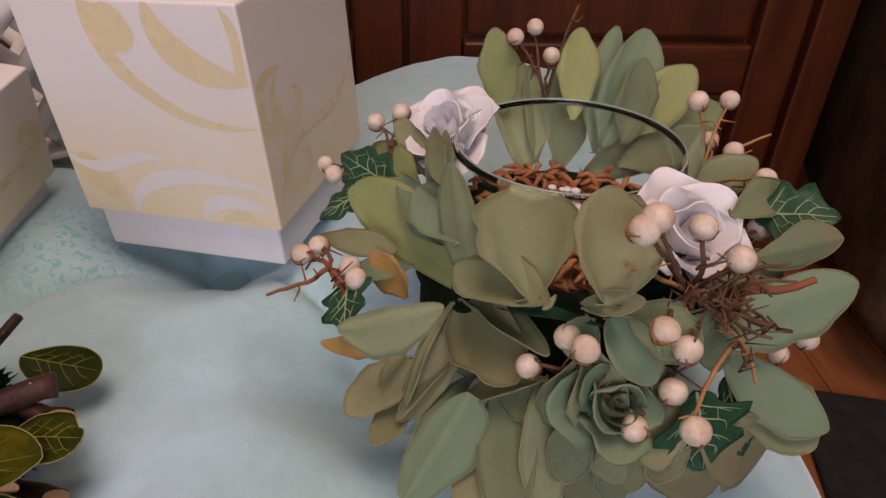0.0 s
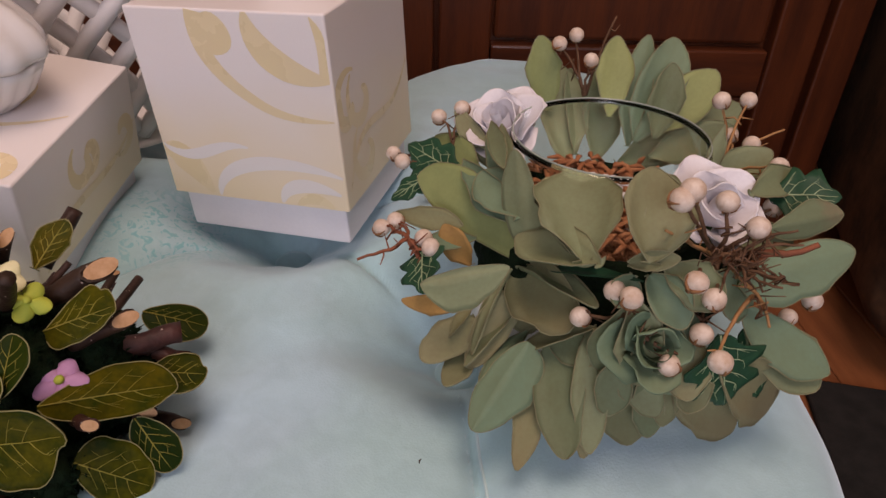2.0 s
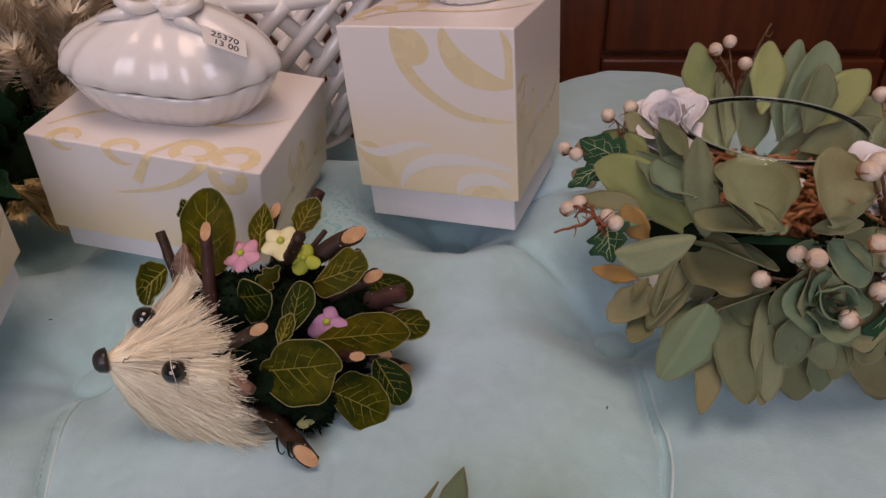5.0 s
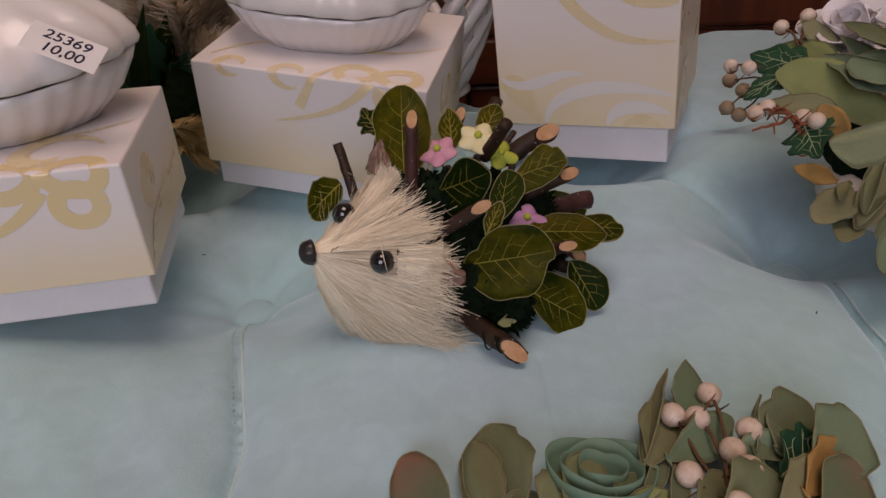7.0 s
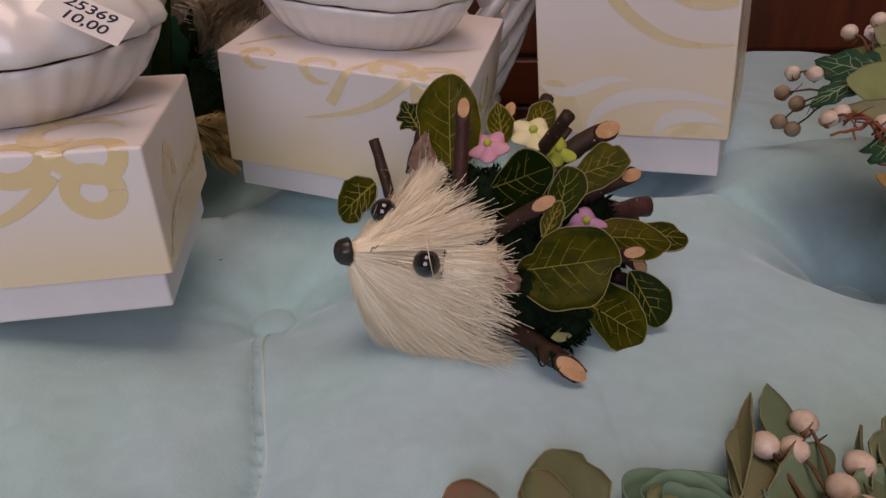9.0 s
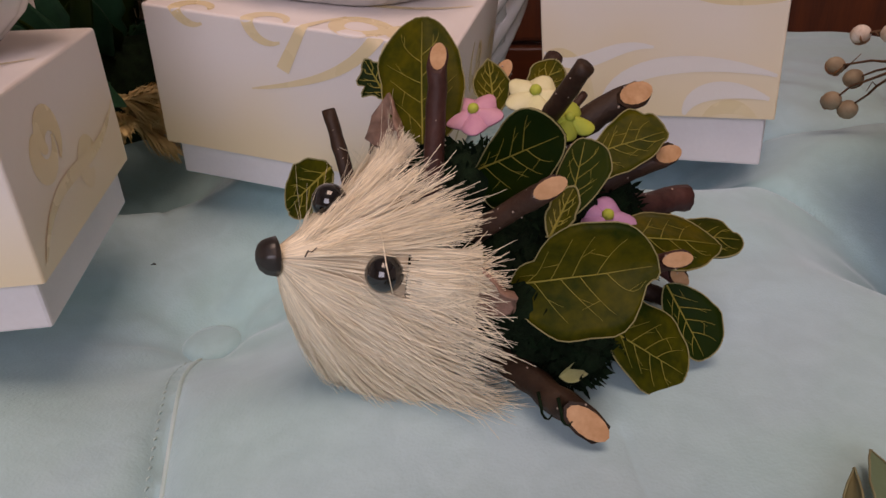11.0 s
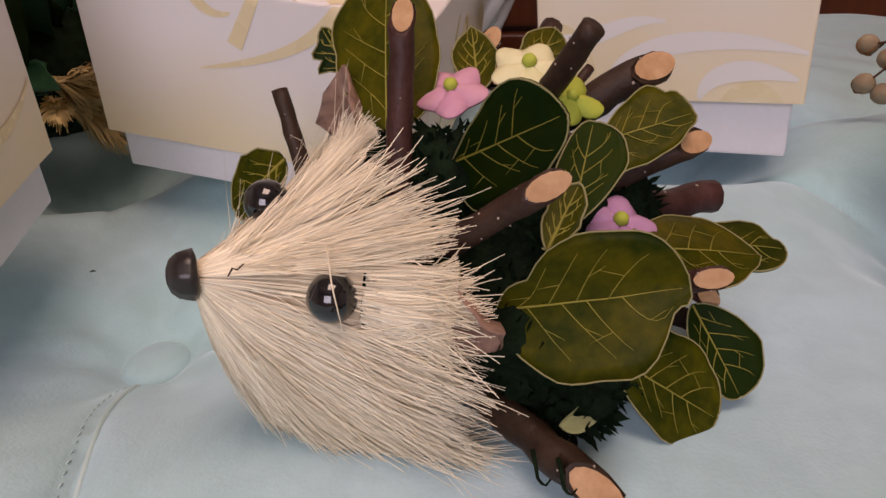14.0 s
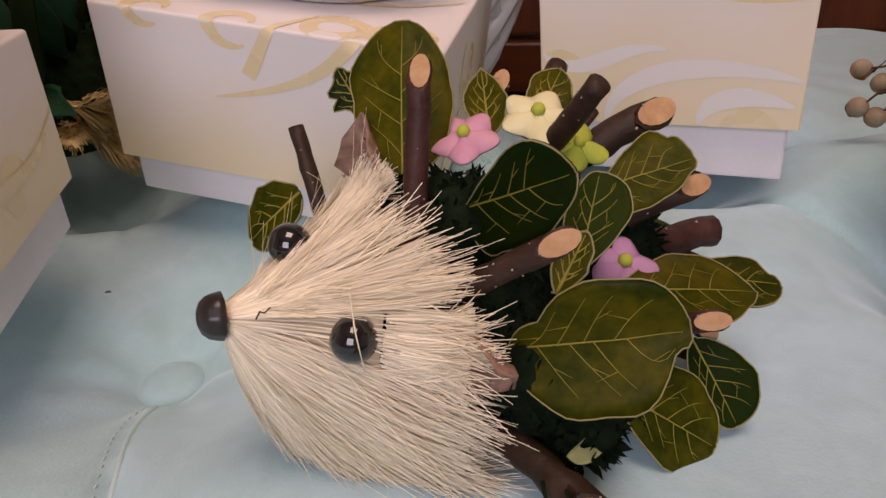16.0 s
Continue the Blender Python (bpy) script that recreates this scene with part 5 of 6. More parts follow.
def candle_glass():
    g = thing("candle_glass", pose(0.056, 0.268, 0.484), "clear round glass candle cup set in the centrepiece", "glass")
    prof = [(0.0005, 0.002), (0.030, 0.002), (0.046, 0.014), (0.054, 0.034), (0.0555, 0.052), (0.0520, 0.070), (0.0512, 0.0738), (0.0500, 0.0738), (0.0506, 0.070), (0.0540, 0.052), (0.0525, 0.034), (0.0445, 0.0155), (0.029, 0.0035), (0.0005, 0.0035)]
    b = part("cup", lathe(prof, 72), GLASS, g)
    b.visible_shadow = False
    r = part("rim", tube([(0.0506 * math.cos(t), 0.0506 * math.sin(t), 0.0742) for t in [2 * math.pi * k / 60 for k in range(61)]], 0.00045, 8, cap=False), GLASS_RIM, g)
    r.visible_shadow = False
    chips = thing("potpourri", pose(0.056, 0.268, 0.4885), "rust wood shavings with white flakes inside the glass", "filling")
    rnd = random.Random(8)
    bm = bmesh.new()
    for k in range(900):
        a, r = rnd.uniform(0, 6.28), math.sqrt(rnd.random())
        z = rnd.uniform(0.006, 0.036)
        r *= min(0.047, 0.026 + z * 0.9)
        x, y = r * math.cos(a), r * math.sin(a)
        L = rnd.uniform(0.004, 0.008)
        d = Vector([rnd.uniform(-1, 1), rnd.uniform(-1, 1), rnd.uniform(-0.4, 0.4)]).normalized() * L
        tube([Vector((x, y, z)) - d, Vector((x, y, z + 0.002)), Vector((x, y, z)) + d], [0.0008, 0.0017, 0.0007], 5, bm)
    heap = part("filler", bm, SHAVING, chips)
    heap["kind"] = "stuff"
    bm = bmesh.new()
    for k in range(34):
        a, r = rnd.uniform(0, 6.28), 0.020 * math.sqrt(rnd.random())
        ball(rnd.uniform(0.0014, 0.0030), (r * math.cos(a), r * math.sin(a) - 0.008, rnd.uniform(0.037, 0.042)), (1, 1, 0.5), 8, 6, 0.4, 300, bm)
    heap = part("white_flakes", bm, WHITE_ROSE, chips)
    heap["kind"] = "stuff"


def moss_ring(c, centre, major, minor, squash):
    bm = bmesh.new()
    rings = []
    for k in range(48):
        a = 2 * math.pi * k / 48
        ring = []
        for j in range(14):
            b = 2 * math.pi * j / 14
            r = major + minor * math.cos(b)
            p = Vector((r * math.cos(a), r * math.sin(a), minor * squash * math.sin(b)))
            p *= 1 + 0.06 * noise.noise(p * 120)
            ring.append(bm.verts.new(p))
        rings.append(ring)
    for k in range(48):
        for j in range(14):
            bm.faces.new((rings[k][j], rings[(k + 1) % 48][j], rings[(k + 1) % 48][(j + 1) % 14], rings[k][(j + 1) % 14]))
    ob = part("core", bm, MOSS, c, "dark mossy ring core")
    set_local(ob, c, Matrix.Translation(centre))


def centrepiece():
    c = thing("floral_centrepiece", pose(0.0553, 0.2461, 0.4592), "wreath of sage leaves, berries and white paper roses on the seat", "centrepiece", "floral centrepieces")
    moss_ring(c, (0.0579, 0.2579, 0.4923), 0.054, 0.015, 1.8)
    foot = part("foot", lathe([(0.0005, 0.0), (0.055, 0.0), (0.060, 0.004), (0.050, 0.024), (0.0005, 0.026)], 40), CERAMIC, c, "white ceramic foot")
    set_local(foot, c, pose(0.0453, 0.2413, 0.4560))
    for points, material, cup, full in (
            (((0.0127, 0.2177, 0.5105), (-0.0442, 0.2703, 0.5300), (-0.0142, 0.2603, 0.5389), (-0.0218, 0.2448, 0.5127)), SAGE_LIGHT, 0.08, 0.55),
            (((0.0128, 0.2114, 0.5145), (0.0011, 0.2207, 0.5694), (0.0002, 0.2248, 0.5385), (0.0153, 0.2140, 0.5450)), SAGE, 0.10, 0.60),
            (((-0.0009, 0.1846, 0.5296), (-0.0401, 0.1851, 0.5195), (-0.0195, 0.1886, 0.5282), (-0.0210, 0.1838, 0.5068)), SAGE, 0.10, 0.55),
            (((0.0222, 0.1821, 0.4902), (0.0241, 0.1360, 0.4633), (0.0138, 0.1631, 0.4728), (0.0351, 0.1575, 0.4830)), SAGE, 0.10, 0.50),
            (((0.0096, 0.1761, 0.4946), (-0.0157, 0.1491, 0.4656), (-0.0118, 0.1704, 0.4761), (0.0131, 0.1654, 0.4724)), SAGE_BLUE, 0.10, 0.50),
            (((0.0920, 0.1711, 0.5366), (0.1403, 0.1762, 0.5478), (0.1216, 0.1808, 0.5496), (0.1157, 0.1674, 0.5261)), SAGE_BLUE, 0.05, 0.55),
            (((0.1005, 0.1739, 0.5197), (0.1360, 0.1545, 0.4984), (0.1256, 0.1664, 0.5116), (0.1106, 0.1567, 0.4992)), SAGE_BLUE, 0.05, 0.60),
            (((0.1035, 0.1824, 0.5536), (0.1379, 0.1884, 0.5582), (0.1267, 0.1946, 0.5613), (0.1225, 0.1844, 0.5482)), RED_LEAF, 0.05, 0.50)):
        blade(c, *points, material, full, cup, 0.02, (), None, LEAF_EDGE, wavy=0.16)
    leaf(c, (0.0292, 0.1739, 0.5385), (0.0297, 0.2288, 0.5560), 0.0384, (-0.10, -0.90, 0.50), SAGE, "obovate", 0.26, -0.02)
    leaf(c, (0.0276, 0.1814, 0.5344), (0.0210, 0.2353, 0.5491), 0.0262, (0.10, -0.90, 0.50), SAGE_OLIVE, "obovate", 0.25, -0.02)
    leaf(c, (0.0339, 0.1675, 0.5440), (0.0064, 0.2111, 0.5264), 0.0232, (-0.10, -0.50, 0.90), SAGE, "obovate", 0.20, 0.10)
    leaf(c, (0.0477, 0.1562, 0.5529), (0.0513, 0.1797, 0.5822), 0.0299, (0.15, -0.90, 0.50), SAGE_OLIVE, "obovate", 0.28, -0.02)
    leaf(c, (0.0085, 0.2180, 0.5046), (0.0288, 0.1700, 0.5085), 0.0303, (-0.45, -1.13, 0.79), SAGE_OLIVE, "round", 0.30, 0.06)
    leaf(c, (0.0354, 0.3489, 0.5376), (0.0290, 0.3593, 0.5822), 0.0218, (0.00, -1.00, 0.45), SAGE_LIGHT, "obovate", 0.12, -0.12)
    leaf(c, (0.0491, 0.3340, 0.5091), (0.0428, 0.3727, 0.5626), 0.0342, (0.00, -1.00, 0.45), SAGE, "obovate", 0.20, -0.12)
    leaf(c, (0.0542, 0.3345, 0.5146), (0.0543, 0.3716, 0.5600), 0.0167, (0.40, -1.00, 0.30), SAGE, "obovate", 0.12, -0.12)
    leaf(c, (0.0713, 0.3322, 0.5414), (0.0750, 0.3514, 0.5859), 0.0218, (0.00, -1.00, 0.45), SAGE_LIGHT, "obovate", 0.12, -0.12)
    leaf(c, (0.0674, 0.3349, 0.5090), (0.0772, 0.3670, 0.5734), 0.0289, (0.00, -1.00, 0.45), SAGE, "obovate", 0.15, -0.12)
    leaf(c, (0.0857, 0.3273, 0.5242), (0.0917, 0.3534, 0.5867), 0.0187, (-0.60, -1.00, 0.30), SAGE_BLUE, "obovate", 0.35, -0.12)
    leaf(c, (0.0873, 0.3250, 0.5288), (0.1072, 0.3410, 0.5878), 0.0300, (0.00, -1.00, 0.45), SAGE_BLUE, "obovate", 0.30, -0.12)
    leaf(c, (0.0964, 0.3182, 0.5337), (0.1038, 0.3278, 0.5768), 0.0206, (0.00, -1.00, 0.45), SAGE, "obovate", 0.30, -0.12)
    leaf(c, (0.0963, 0.3196, 0.5367), (0.1300, 0.3281, 0.5733), 0.0275, (-0.20, -1.00, 0.60), SAGE_LIGHT, "obovate", 0.12, -0.12)
    leaf(c, (0.0802, 0.3280, 0.5107), (0.1500, 0.3278, 0.5521), 0.0312, (0.10, -1.00, 0.60), SAGE, "obovate", 0.25, -0.12)
    leaf(c, (0.0960, 0.3174, 0.5218), (0.1401, 0.3070, 0.5463), 0.0244, (0.10, -0.80, 0.80), SAGE, "obovate", 0.12, -0.12)
    leaf(c, (0.1071, 0.2525, 0.5454), (0.1088, 0.2563, 0.5686), 0.0088, (-0.60, -0.80, 0.30), SAGE, "pointed", 0.12, -0.12)
    leaf(c, (0.1063, 0.2503, 0.5403), (0.1316, 0.2470, 0.5598), 0.0178, (0.20, -0.60, 0.80), SAGE, "obovate", 0.12, -0.12)
    leaf(c, (-0.0097, 0.2575, 0.5346), (-0.0381, 0.3120, 0.5381), 0.0200, (-0.62, -0.35, 0.89), SAGE_LIGHT, "obovate", 0.12, -0.12)
    leaf(c, (-0.0017, 0.2829, 0.5280), (-0.0243, 0.3018, 0.5567), 0.0124, (-0.56, -0.29, 0.93), SAGE_OLIVE, "obovate", 0.12, -0.12)
    leaf(c, (-0.0013, 0.2335, 0.5531), (-0.0065, 0.2923, 0.5576), 0.0108, (-0.51, -0.48, 1.05), SAGE, "pointed", 0.12, -0.12)
    leaf(c, (0.0007, 0.2315, 0.5513), (-0.0007, 0.2903, 0.5570), 0.0102, (-0.50, -0.49, 1.06), SAGE, "pointed", 0.12, -0.12)
    leaf(c, (0.0018, 0.2216, 0.5305), (-0.0222, 0.2685, 0.5439), 0.0189, (-0.61, -0.61, 0.98), SAGE_BLUE, "pointed", 0.25, -0.12)
    leaf(c, (0.0045, 0.2259, 0.5340), (-0.0096, 0.2838, 0.5518), 0.0119, (-0.56, -0.53, 1.03), SAGE_BLUE, "pointed", 0.12, -0.12)
    leaf(c, (0.0061, 0.2162, 0.5368), (-0.0135, 0.2505, 0.5443), 0.0218, (-0.57, -0.71, 1.01), SAGE_BLUE, "obovate", 0.20, -0.12)
    leaf(c, (0.0150, 0.2117, 0.5310), (0.0153, 0.2254, 0.5519), 0.0066, (-0.80, -0.60, 0.20), SAGE_BLUE, "pointed", 0.12, -0.12)
    leaf(c, (-0.0199, 0.2339, 0.5209), (-0.0579, 0.2498, 0.5193), 0.0136, (-0.74, -0.64, 0.79), SAGE_OLIVE, "pointed", 0.12, -0.12)
    leaf(c, (-0.0155, 0.2239, 0.5033), (-0.0305, 0.2288, 0.5230), 0.0160, (-0.72, -0.77, 0.78), TAN_LEAF, "obovate", 0.12, -0.12)
    leaf(c, (-0.0128, 0.2332, 0.5135), (-0.0423, 0.2229, 0.5166), 0.0106, (-0.72, -0.75, 0.79), SAGE_BLUE, "obovate", 0.12, -0.12)
    leaf(c, (0.0508, 0.1621, 0.5497), (0.0597, 0.1813, 0.5782), 0.0175, (-0.08, -1.06, 1.03), SAGE, "obovate", 0.40, -0.02)
    leaf(c, (0.0422, 0.1609, 0.5494), (0.0574, 0.1520, 0.5584), 0.0082, (-0.11, -1.13, 0.95), SAGE_OLIVE, "obovate", 0.30, -0.12)
    leaf(c, (0.0188, 0.2018, 0.5172), (0.0467, 0.1612, 0.5456), 0.0073, (0.00, -0.40, 0.90), IVY, "pointed", 0.12, -0.12)
    leaf(c, (0.1010, 0.1980, 0.5615), (0.1379, 0.2261, 0.5598), 0.0148, (0.33, -0.81, 1.02), SAGE, "obovate", 0.12, -0.12)
    leaf(c, (0.0927, 0.1787, 0.5482), (0.1208, 0.1863, 0.5477), 0.0153, (0.25, -1.01, 0.95), SAGE_OLIVE, "obovate", 0.12, -0.12)
    leaf(c, (0.0913, 0.1660, 0.5358), (0.1267, 0.1892, 0.5333), 0.0106, (0.28, -1.05, 0.87), SAGE_LIGHT, "obovate", 0.12, -0.12)
    leaf(c, (0.1072, 0.1772, 0.5096), (0.1323, 0.1508, 0.4934), 0.0266, (0.34, -1.13, 0.64), SAGE, "obovate", 0.06, -0.12)
    leaf(c, (0.0751, 0.1623, 0.5438), (0.1076, 0.1731, 0.5191), 0.0229, (0.17, -1.14, 0.86), SAGE_BLUE, "obovate", 0.12, -0.12)
    leaf(c, (0.0043, 0.2170, 0.5059), (-0.0185, 0.1833, 0.4826), 0.0113, (-1.00, -0.30, 0.30), SAGE, "obovate", 0.20, -0.12)
    leaf(c, (0.0152, 0.2163, 0.5026), (-0.0184, 0.1808, 0.4754), 0.0186, (-0.62, -1.05, 0.60), SAGE_OLIVE, "obovate", 0.12, -0.12)
    leaf(c, (0.0085, 0.2058, 0.4905), (-0.0205, 0.1797, 0.4792), 0.0128, (-0.90, -0.30, 0.40), SAGE, "obovate", 0.12, -0.12)
    leaf(c, (0.0137, 0.1986, 0.4830), (-0.0130, 0.1696, 0.4757), 0.0126, (-0.70, -0.50, 0.30), SAGE_BLUE, "obovate", 0.12, -0.12)
    leaf(c, (0.0040, 0.2246, 0.4963), (0.0145, 0.1950, 0.4862), 0.0237, (-0.63, -1.03, 0.65), SAGE_OLIVE, "round", 0.25, -0.12)
    leaf(c, (0.0082, 0.2163, 0.5071), (0.0340, 0.1677, 0.5281), 0.0149, (0.20, -0.30, 0.90), SAGE, "obovate", 0.30, -0.12)
    leaf(c, (-0.0206, 0.2107, 0.4861), (-0.0475, 0.1948, 0.5013), 0.0101, (-0.72, -0.91, 0.61), TAN_LEAF, "obovate", 0.12, -0.12)
    leaf(c, (-0.0124, 0.2071, 0.4821), (-0.0386, 0.1814, 0.4790), 0.0196, (-0.68, -0.99, 0.52), SAGE_OLIVE, "obovate", 0.12, -0.12)
    leaf(c, (-0.0153, 0.2105, 0.4863), (-0.0269, 0.1895, 0.4871), 0.0077, (-0.69, -0.97, 0.57), SAGE_OLIVE, "pointed", 0.12, -0.12)
    leaf(c, (0.0355, 0.1648, 0.5132), (0.0037, 0.1866, 0.4832), 0.0104, (-0.10, -0.30, 1.00), SAGE_OLIVE, "obovate", 0.12, -0.12)
    leaf(c, (0.0202, 0.1927, 0.4917), (0.0347, 0.1612, 0.4965), 0.0172, (-0.34, -1.24, 0.65), SAGE, "obovate", 0.12, -0.12)
    leaf(c, (0.0435, 0.1576, 0.5309), (0.0390, 0.1566, 0.4932), 0.0187, (-0.18, -1.25, 0.75), SAGE, "obovate", 0.12, -0.12)
    leaf(c, (0.0461, 0.1585, 0.5357), (0.0535, 0.1443, 0.4984), 0.0200, (-0.12, -1.25, 0.76), SAGE, "obovate", 0.30, -0.12)
    leaf(c, (0.0601, 0.1590, 0.5300), (0.0583, 0.1493, 0.4914), 0.0241, (-0.05, -1.26, 0.73), SAGE, "obovate", 0.30, -0.12)
    leaf(c, (0.0656, 0.1568, 0.5208), (0.0705, 0.1363, 0.4997), 0.0209, (0.00, -1.26, 0.71), SAGE_OLIVE, "obovate", 0.12, -0.12)
    leaf(c, (0.0587, 0.1657, 0.5462), (0.0783, 0.1493, 0.5382), 0.0199, (0.00, -1.16, 0.90), SAGE, "obovate", 0.12, -0.12)
    leaf(c, (0.0532, 0.1654, 0.5411), (0.0650, 0.1464, 0.5298), 0.0175, (-0.06, -1.19, 0.87), SAGE_BLUE, "obovate", 0.35, -0.12)
    leaf(c, (0.0468, 0.1656, 0.5408), (0.0396, 0.1553, 0.5327), 0.0130, (-0.16, -1.18, 0.89), SAGE_BLUE, "obovate", 0.12, -0.12)
    leaf(c, (0.0198, 0.1857, 0.4739), (0.0035, 0.1353, 0.4606), 0.0137, (-0.40, -1.23, 0.42), SAGE_OLIVE, "obovate", 0.12, -0.16)
    leaf(c, (0.0360, 0.1749, 0.5044), (0.0340, 0.1349, 0.4679), 0.0155, (-0.24, -1.28, 0.56), SAGE, "obovate", 0.12, -0.18)
    leaf(c, (0.0419, 0.1724, 0.4938), (0.0324, 0.1362, 0.4641), 0.0147, (-0.22, -1.29, 0.50), SAGE_OLIVE, "obovate", 0.12, -0.16)
    leaf(c, (0.0457, 0.1583, 0.5041), (0.0420, 0.1447, 0.4799), 0.0159, (-0.17, -1.29, 0.60), SAGE, "obovate", 0.12, -0.16)
    leaf(c, (0.0456, 0.1639, 0.4892), (0.0606, 0.1543, 0.4469), 0.0201, (-0.10, -1.29, 0.41), SAGE_OLIVE, "obovate", 0.12, -0.16)
    leaf(c, (0.0456, 0.1628, 0.5030), (0.0628, 0.1427, 0.4826), 0.0170, (-0.09, -1.29, 0.60), SAGE, "obovate", 0.12, -0.16)
    leaf(c, (0.0553, 0.1529, 0.5003), (0.0658, 0.1481, 0.4593), 0.0136, (-0.05, -1.30, 0.51), SAGE, "obovate", 0.12, -0.16)
    leaf(c, (0.0673, 0.1545, 0.4988), (0.0686, 0.1471, 0.4706), 0.0117, (0.01, -1.29, 0.54), SAGE_OLIVE, "obovate", 0.12, -0.12)
    leaf(c, (0.0645, 0.1536, 0.4998), (0.1161, 0.1613, 0.4455), 0.0257, (0.17, -1.24, 0.45), SAGE_OLIVE, "obovate", 0.12, -0.16)
    leaf(c, (0.0804, 0.1460, 0.5165), (0.1347, 0.1660, 0.4543), 0.0296, (0.26, -1.20, 0.54), SAGE_OLIVE, "obovate", 0.12, -0.16)
    leaf(c, (0.0680, 0.1458, 0.5047), (0.0782, 0.1384, 0.4926), 0.0168, (0.03, -1.28, 0.63), SAGE_OLIVE, "obovate", 0.12, -0.12)
    leaf(c, (-0.0122, 0.1985, 0.4684), (-0.0278, 0.1719, 0.4730), 0.0153, (-0.63, -1.05, 0.45), SAGE_OLIVE, "obovate", 0.12, -0.12)
    leaf(c, (-0.0214, 0.2719, 0.5300), (-0.0521, 0.3028, 0.5351), 0.0235, (-0.66, -0.35, 0.84), IVY, "lobed", 0.05, -0.10, veins=IVY_VEIN)
    leaf(c, (-0.0333, 0.2761, 0.5293), (-0.0601, 0.2718, 0.5153), 0.0181, (-0.72, -0.44, 0.78), IVY, "lobed", 0.05, -0.10, veins=IVY_VEIN)
    leaf(c, (-0.0397, 0.2248, 0.5153), (-0.0407, 0.1948, 0.5085), 0.0237, (-0.71, -0.85, 0.73), IVY, "lobed", 0.05, -0.10, veins=IVY_VEIN)
    leaf(c, (0.1164, 0.2109, 0.5545), (0.1398, 0.1969, 0.5627), 0.0244, (0.35, -0.84, 0.97), IVY, "lobed", 0.05, -0.10, veins=IVY_VEIN)
    leaf(c, (0.0793, 0.1464, 0.5260), (0.0910, 0.1432, 0.4883), 0.0299, (0.11, -1.24, 0.68), IVY, "lobed", 0.05, -0.10, veins=IVY_VEIN)
    leaf(c, (0.1005, 0.1673, 0.5119), (0.1122, 0.1569, 0.4806), 0.0241, (0.27, -1.18, 0.62), IVY, "lobed", 0.05, -0.10, veins=IVY_VEIN)
    berry(c, (0.0394, 0.3522, 0.5798))
    berry(c, (0.0514, 0.3643, 0.5819))
    berry(c, (0.0586, 0.3458, 0.5720))
    berry(c, (-0.0332, 0.3105, 0.5479))
    berry(c, (-0.0203, 0.3062, 0.5550))
    berry(c, (-0.0601, 0.3101, 0.5241))
    berry(c, (-0.0538, 0.2923, 0.5276))
    berry(c, (-0.0547, 0.2401, 0.5192))
    berry(c, (-0.0616, 0.2366, 0.5171))
    berry(c, (-0.0362, 0.2160, 0.5192))
    berry(c, (-0.0398, 0.2260, 0.5180))
    berry(c, (-0.0401, 0.2144, 0.5050))
    berry(c, (0.0420, 0.1494, 0.5415))
    berry(c, (0.0394, 0.1618, 0.5355))
    berry(c, (0.0288, 0.1678, 0.5168))
    berry(c, (0.0606, 0.1427, 0.5131))
    berry(c, (0.0710, 0.1450, 0.5277))
    berry(c, (0.0717, 0.1274, 0.5294))
    berry(c, (0.0735, 0.1483, 0.5424))
    berry(c, (0.0563, 0.1528, 0.5867))
    berry(c, (0.0814, 0.1759, 0.5698))
    berry(c, (0.0527, 0.1510, 0.5839))
    berry(c, (0.1189, 0.2078, 0.5497))
    berry(c, (0.0923, 0.1676, 0.5630))
    berry(c, (0.0639, 0.1466, 0.5514))
    berry(c, (0.1092, 0.2673, 0.5774))
    berry(c, (0.1394, 0.3013, 0.5655))
    berry(c, (0.1309, 0.2673, 0.5539))
    berry(c, (0.1343, 0.3008, 0.5444))
    berry(c, (0.1286, 0.2311, 0.5588))
    berry(c, (0.1449, 0.2072, 0.4869))
    berry(c, (0.1389, 0.1868, 0.5134))
    hub = (0.0835, 0.1751, 0.5443)
    for p in ((0.0563, 0.1528, 0.5867), (0.0814, 0.1759, 0.5698), (0.0527, 0.1510, 0.5839), (0.1189, 0.2078, 0.5497), (0.0923, 0.1676, 0.5630), (0.0735, 0.1483, 0.5424), (0.0710, 0.1450, 0.5277), (0.0639, 0.1466, 0.5514)):
        stem(c, hub, p, 0.0009, STEM, 0.004, 2)
    rnd = random.Random(77)
    for k in range(16):
        d = Vector((rnd.uniform(-0.7, 1), rnd.uniform(-1.0, 0.1), rnd.uniform(-0.3, 1))).normalized() * rnd.uniform(0.010, 0.022)
        stem(c, (0.0873, 0.1670, 0.5494), Vector((0.0891, 0.1610, 0.5504)) + d, 0.0007, STEM, 0.004, 4)
    stem(c, hub, (0.1140, 0.1625, 0.5578), 0.0017, STEM_RED, 0.001, 1)
    stem(c, hub, (0.0952, 0.1425, 0.5339), 0.0008, STEM_TAN, 0.003, 3)
    stem(c, (0.0922, 0.1550, 0.5394), (0.0717, 0.1274, 0.5294), 0.0008, STEM_TAN, 0.003, 1)
    stem(c, hub, (0.0528, 0.1595, 0.5657), 0.0008, STEM_TAN, 0.004, 4)
    for p in ((0.0420, 0.1494, 0.5415), (0.0394, 0.1618, 0.5355), (0.0288, 0.1678, 0.5168), (0.0606, 0.1427, 0.5131), (0.0645, 0.1456, 0.5168)):
        stem(c, (0.0435, 0.1559, 0.5255), p, 0.0009, STEM, 0.003, 2)
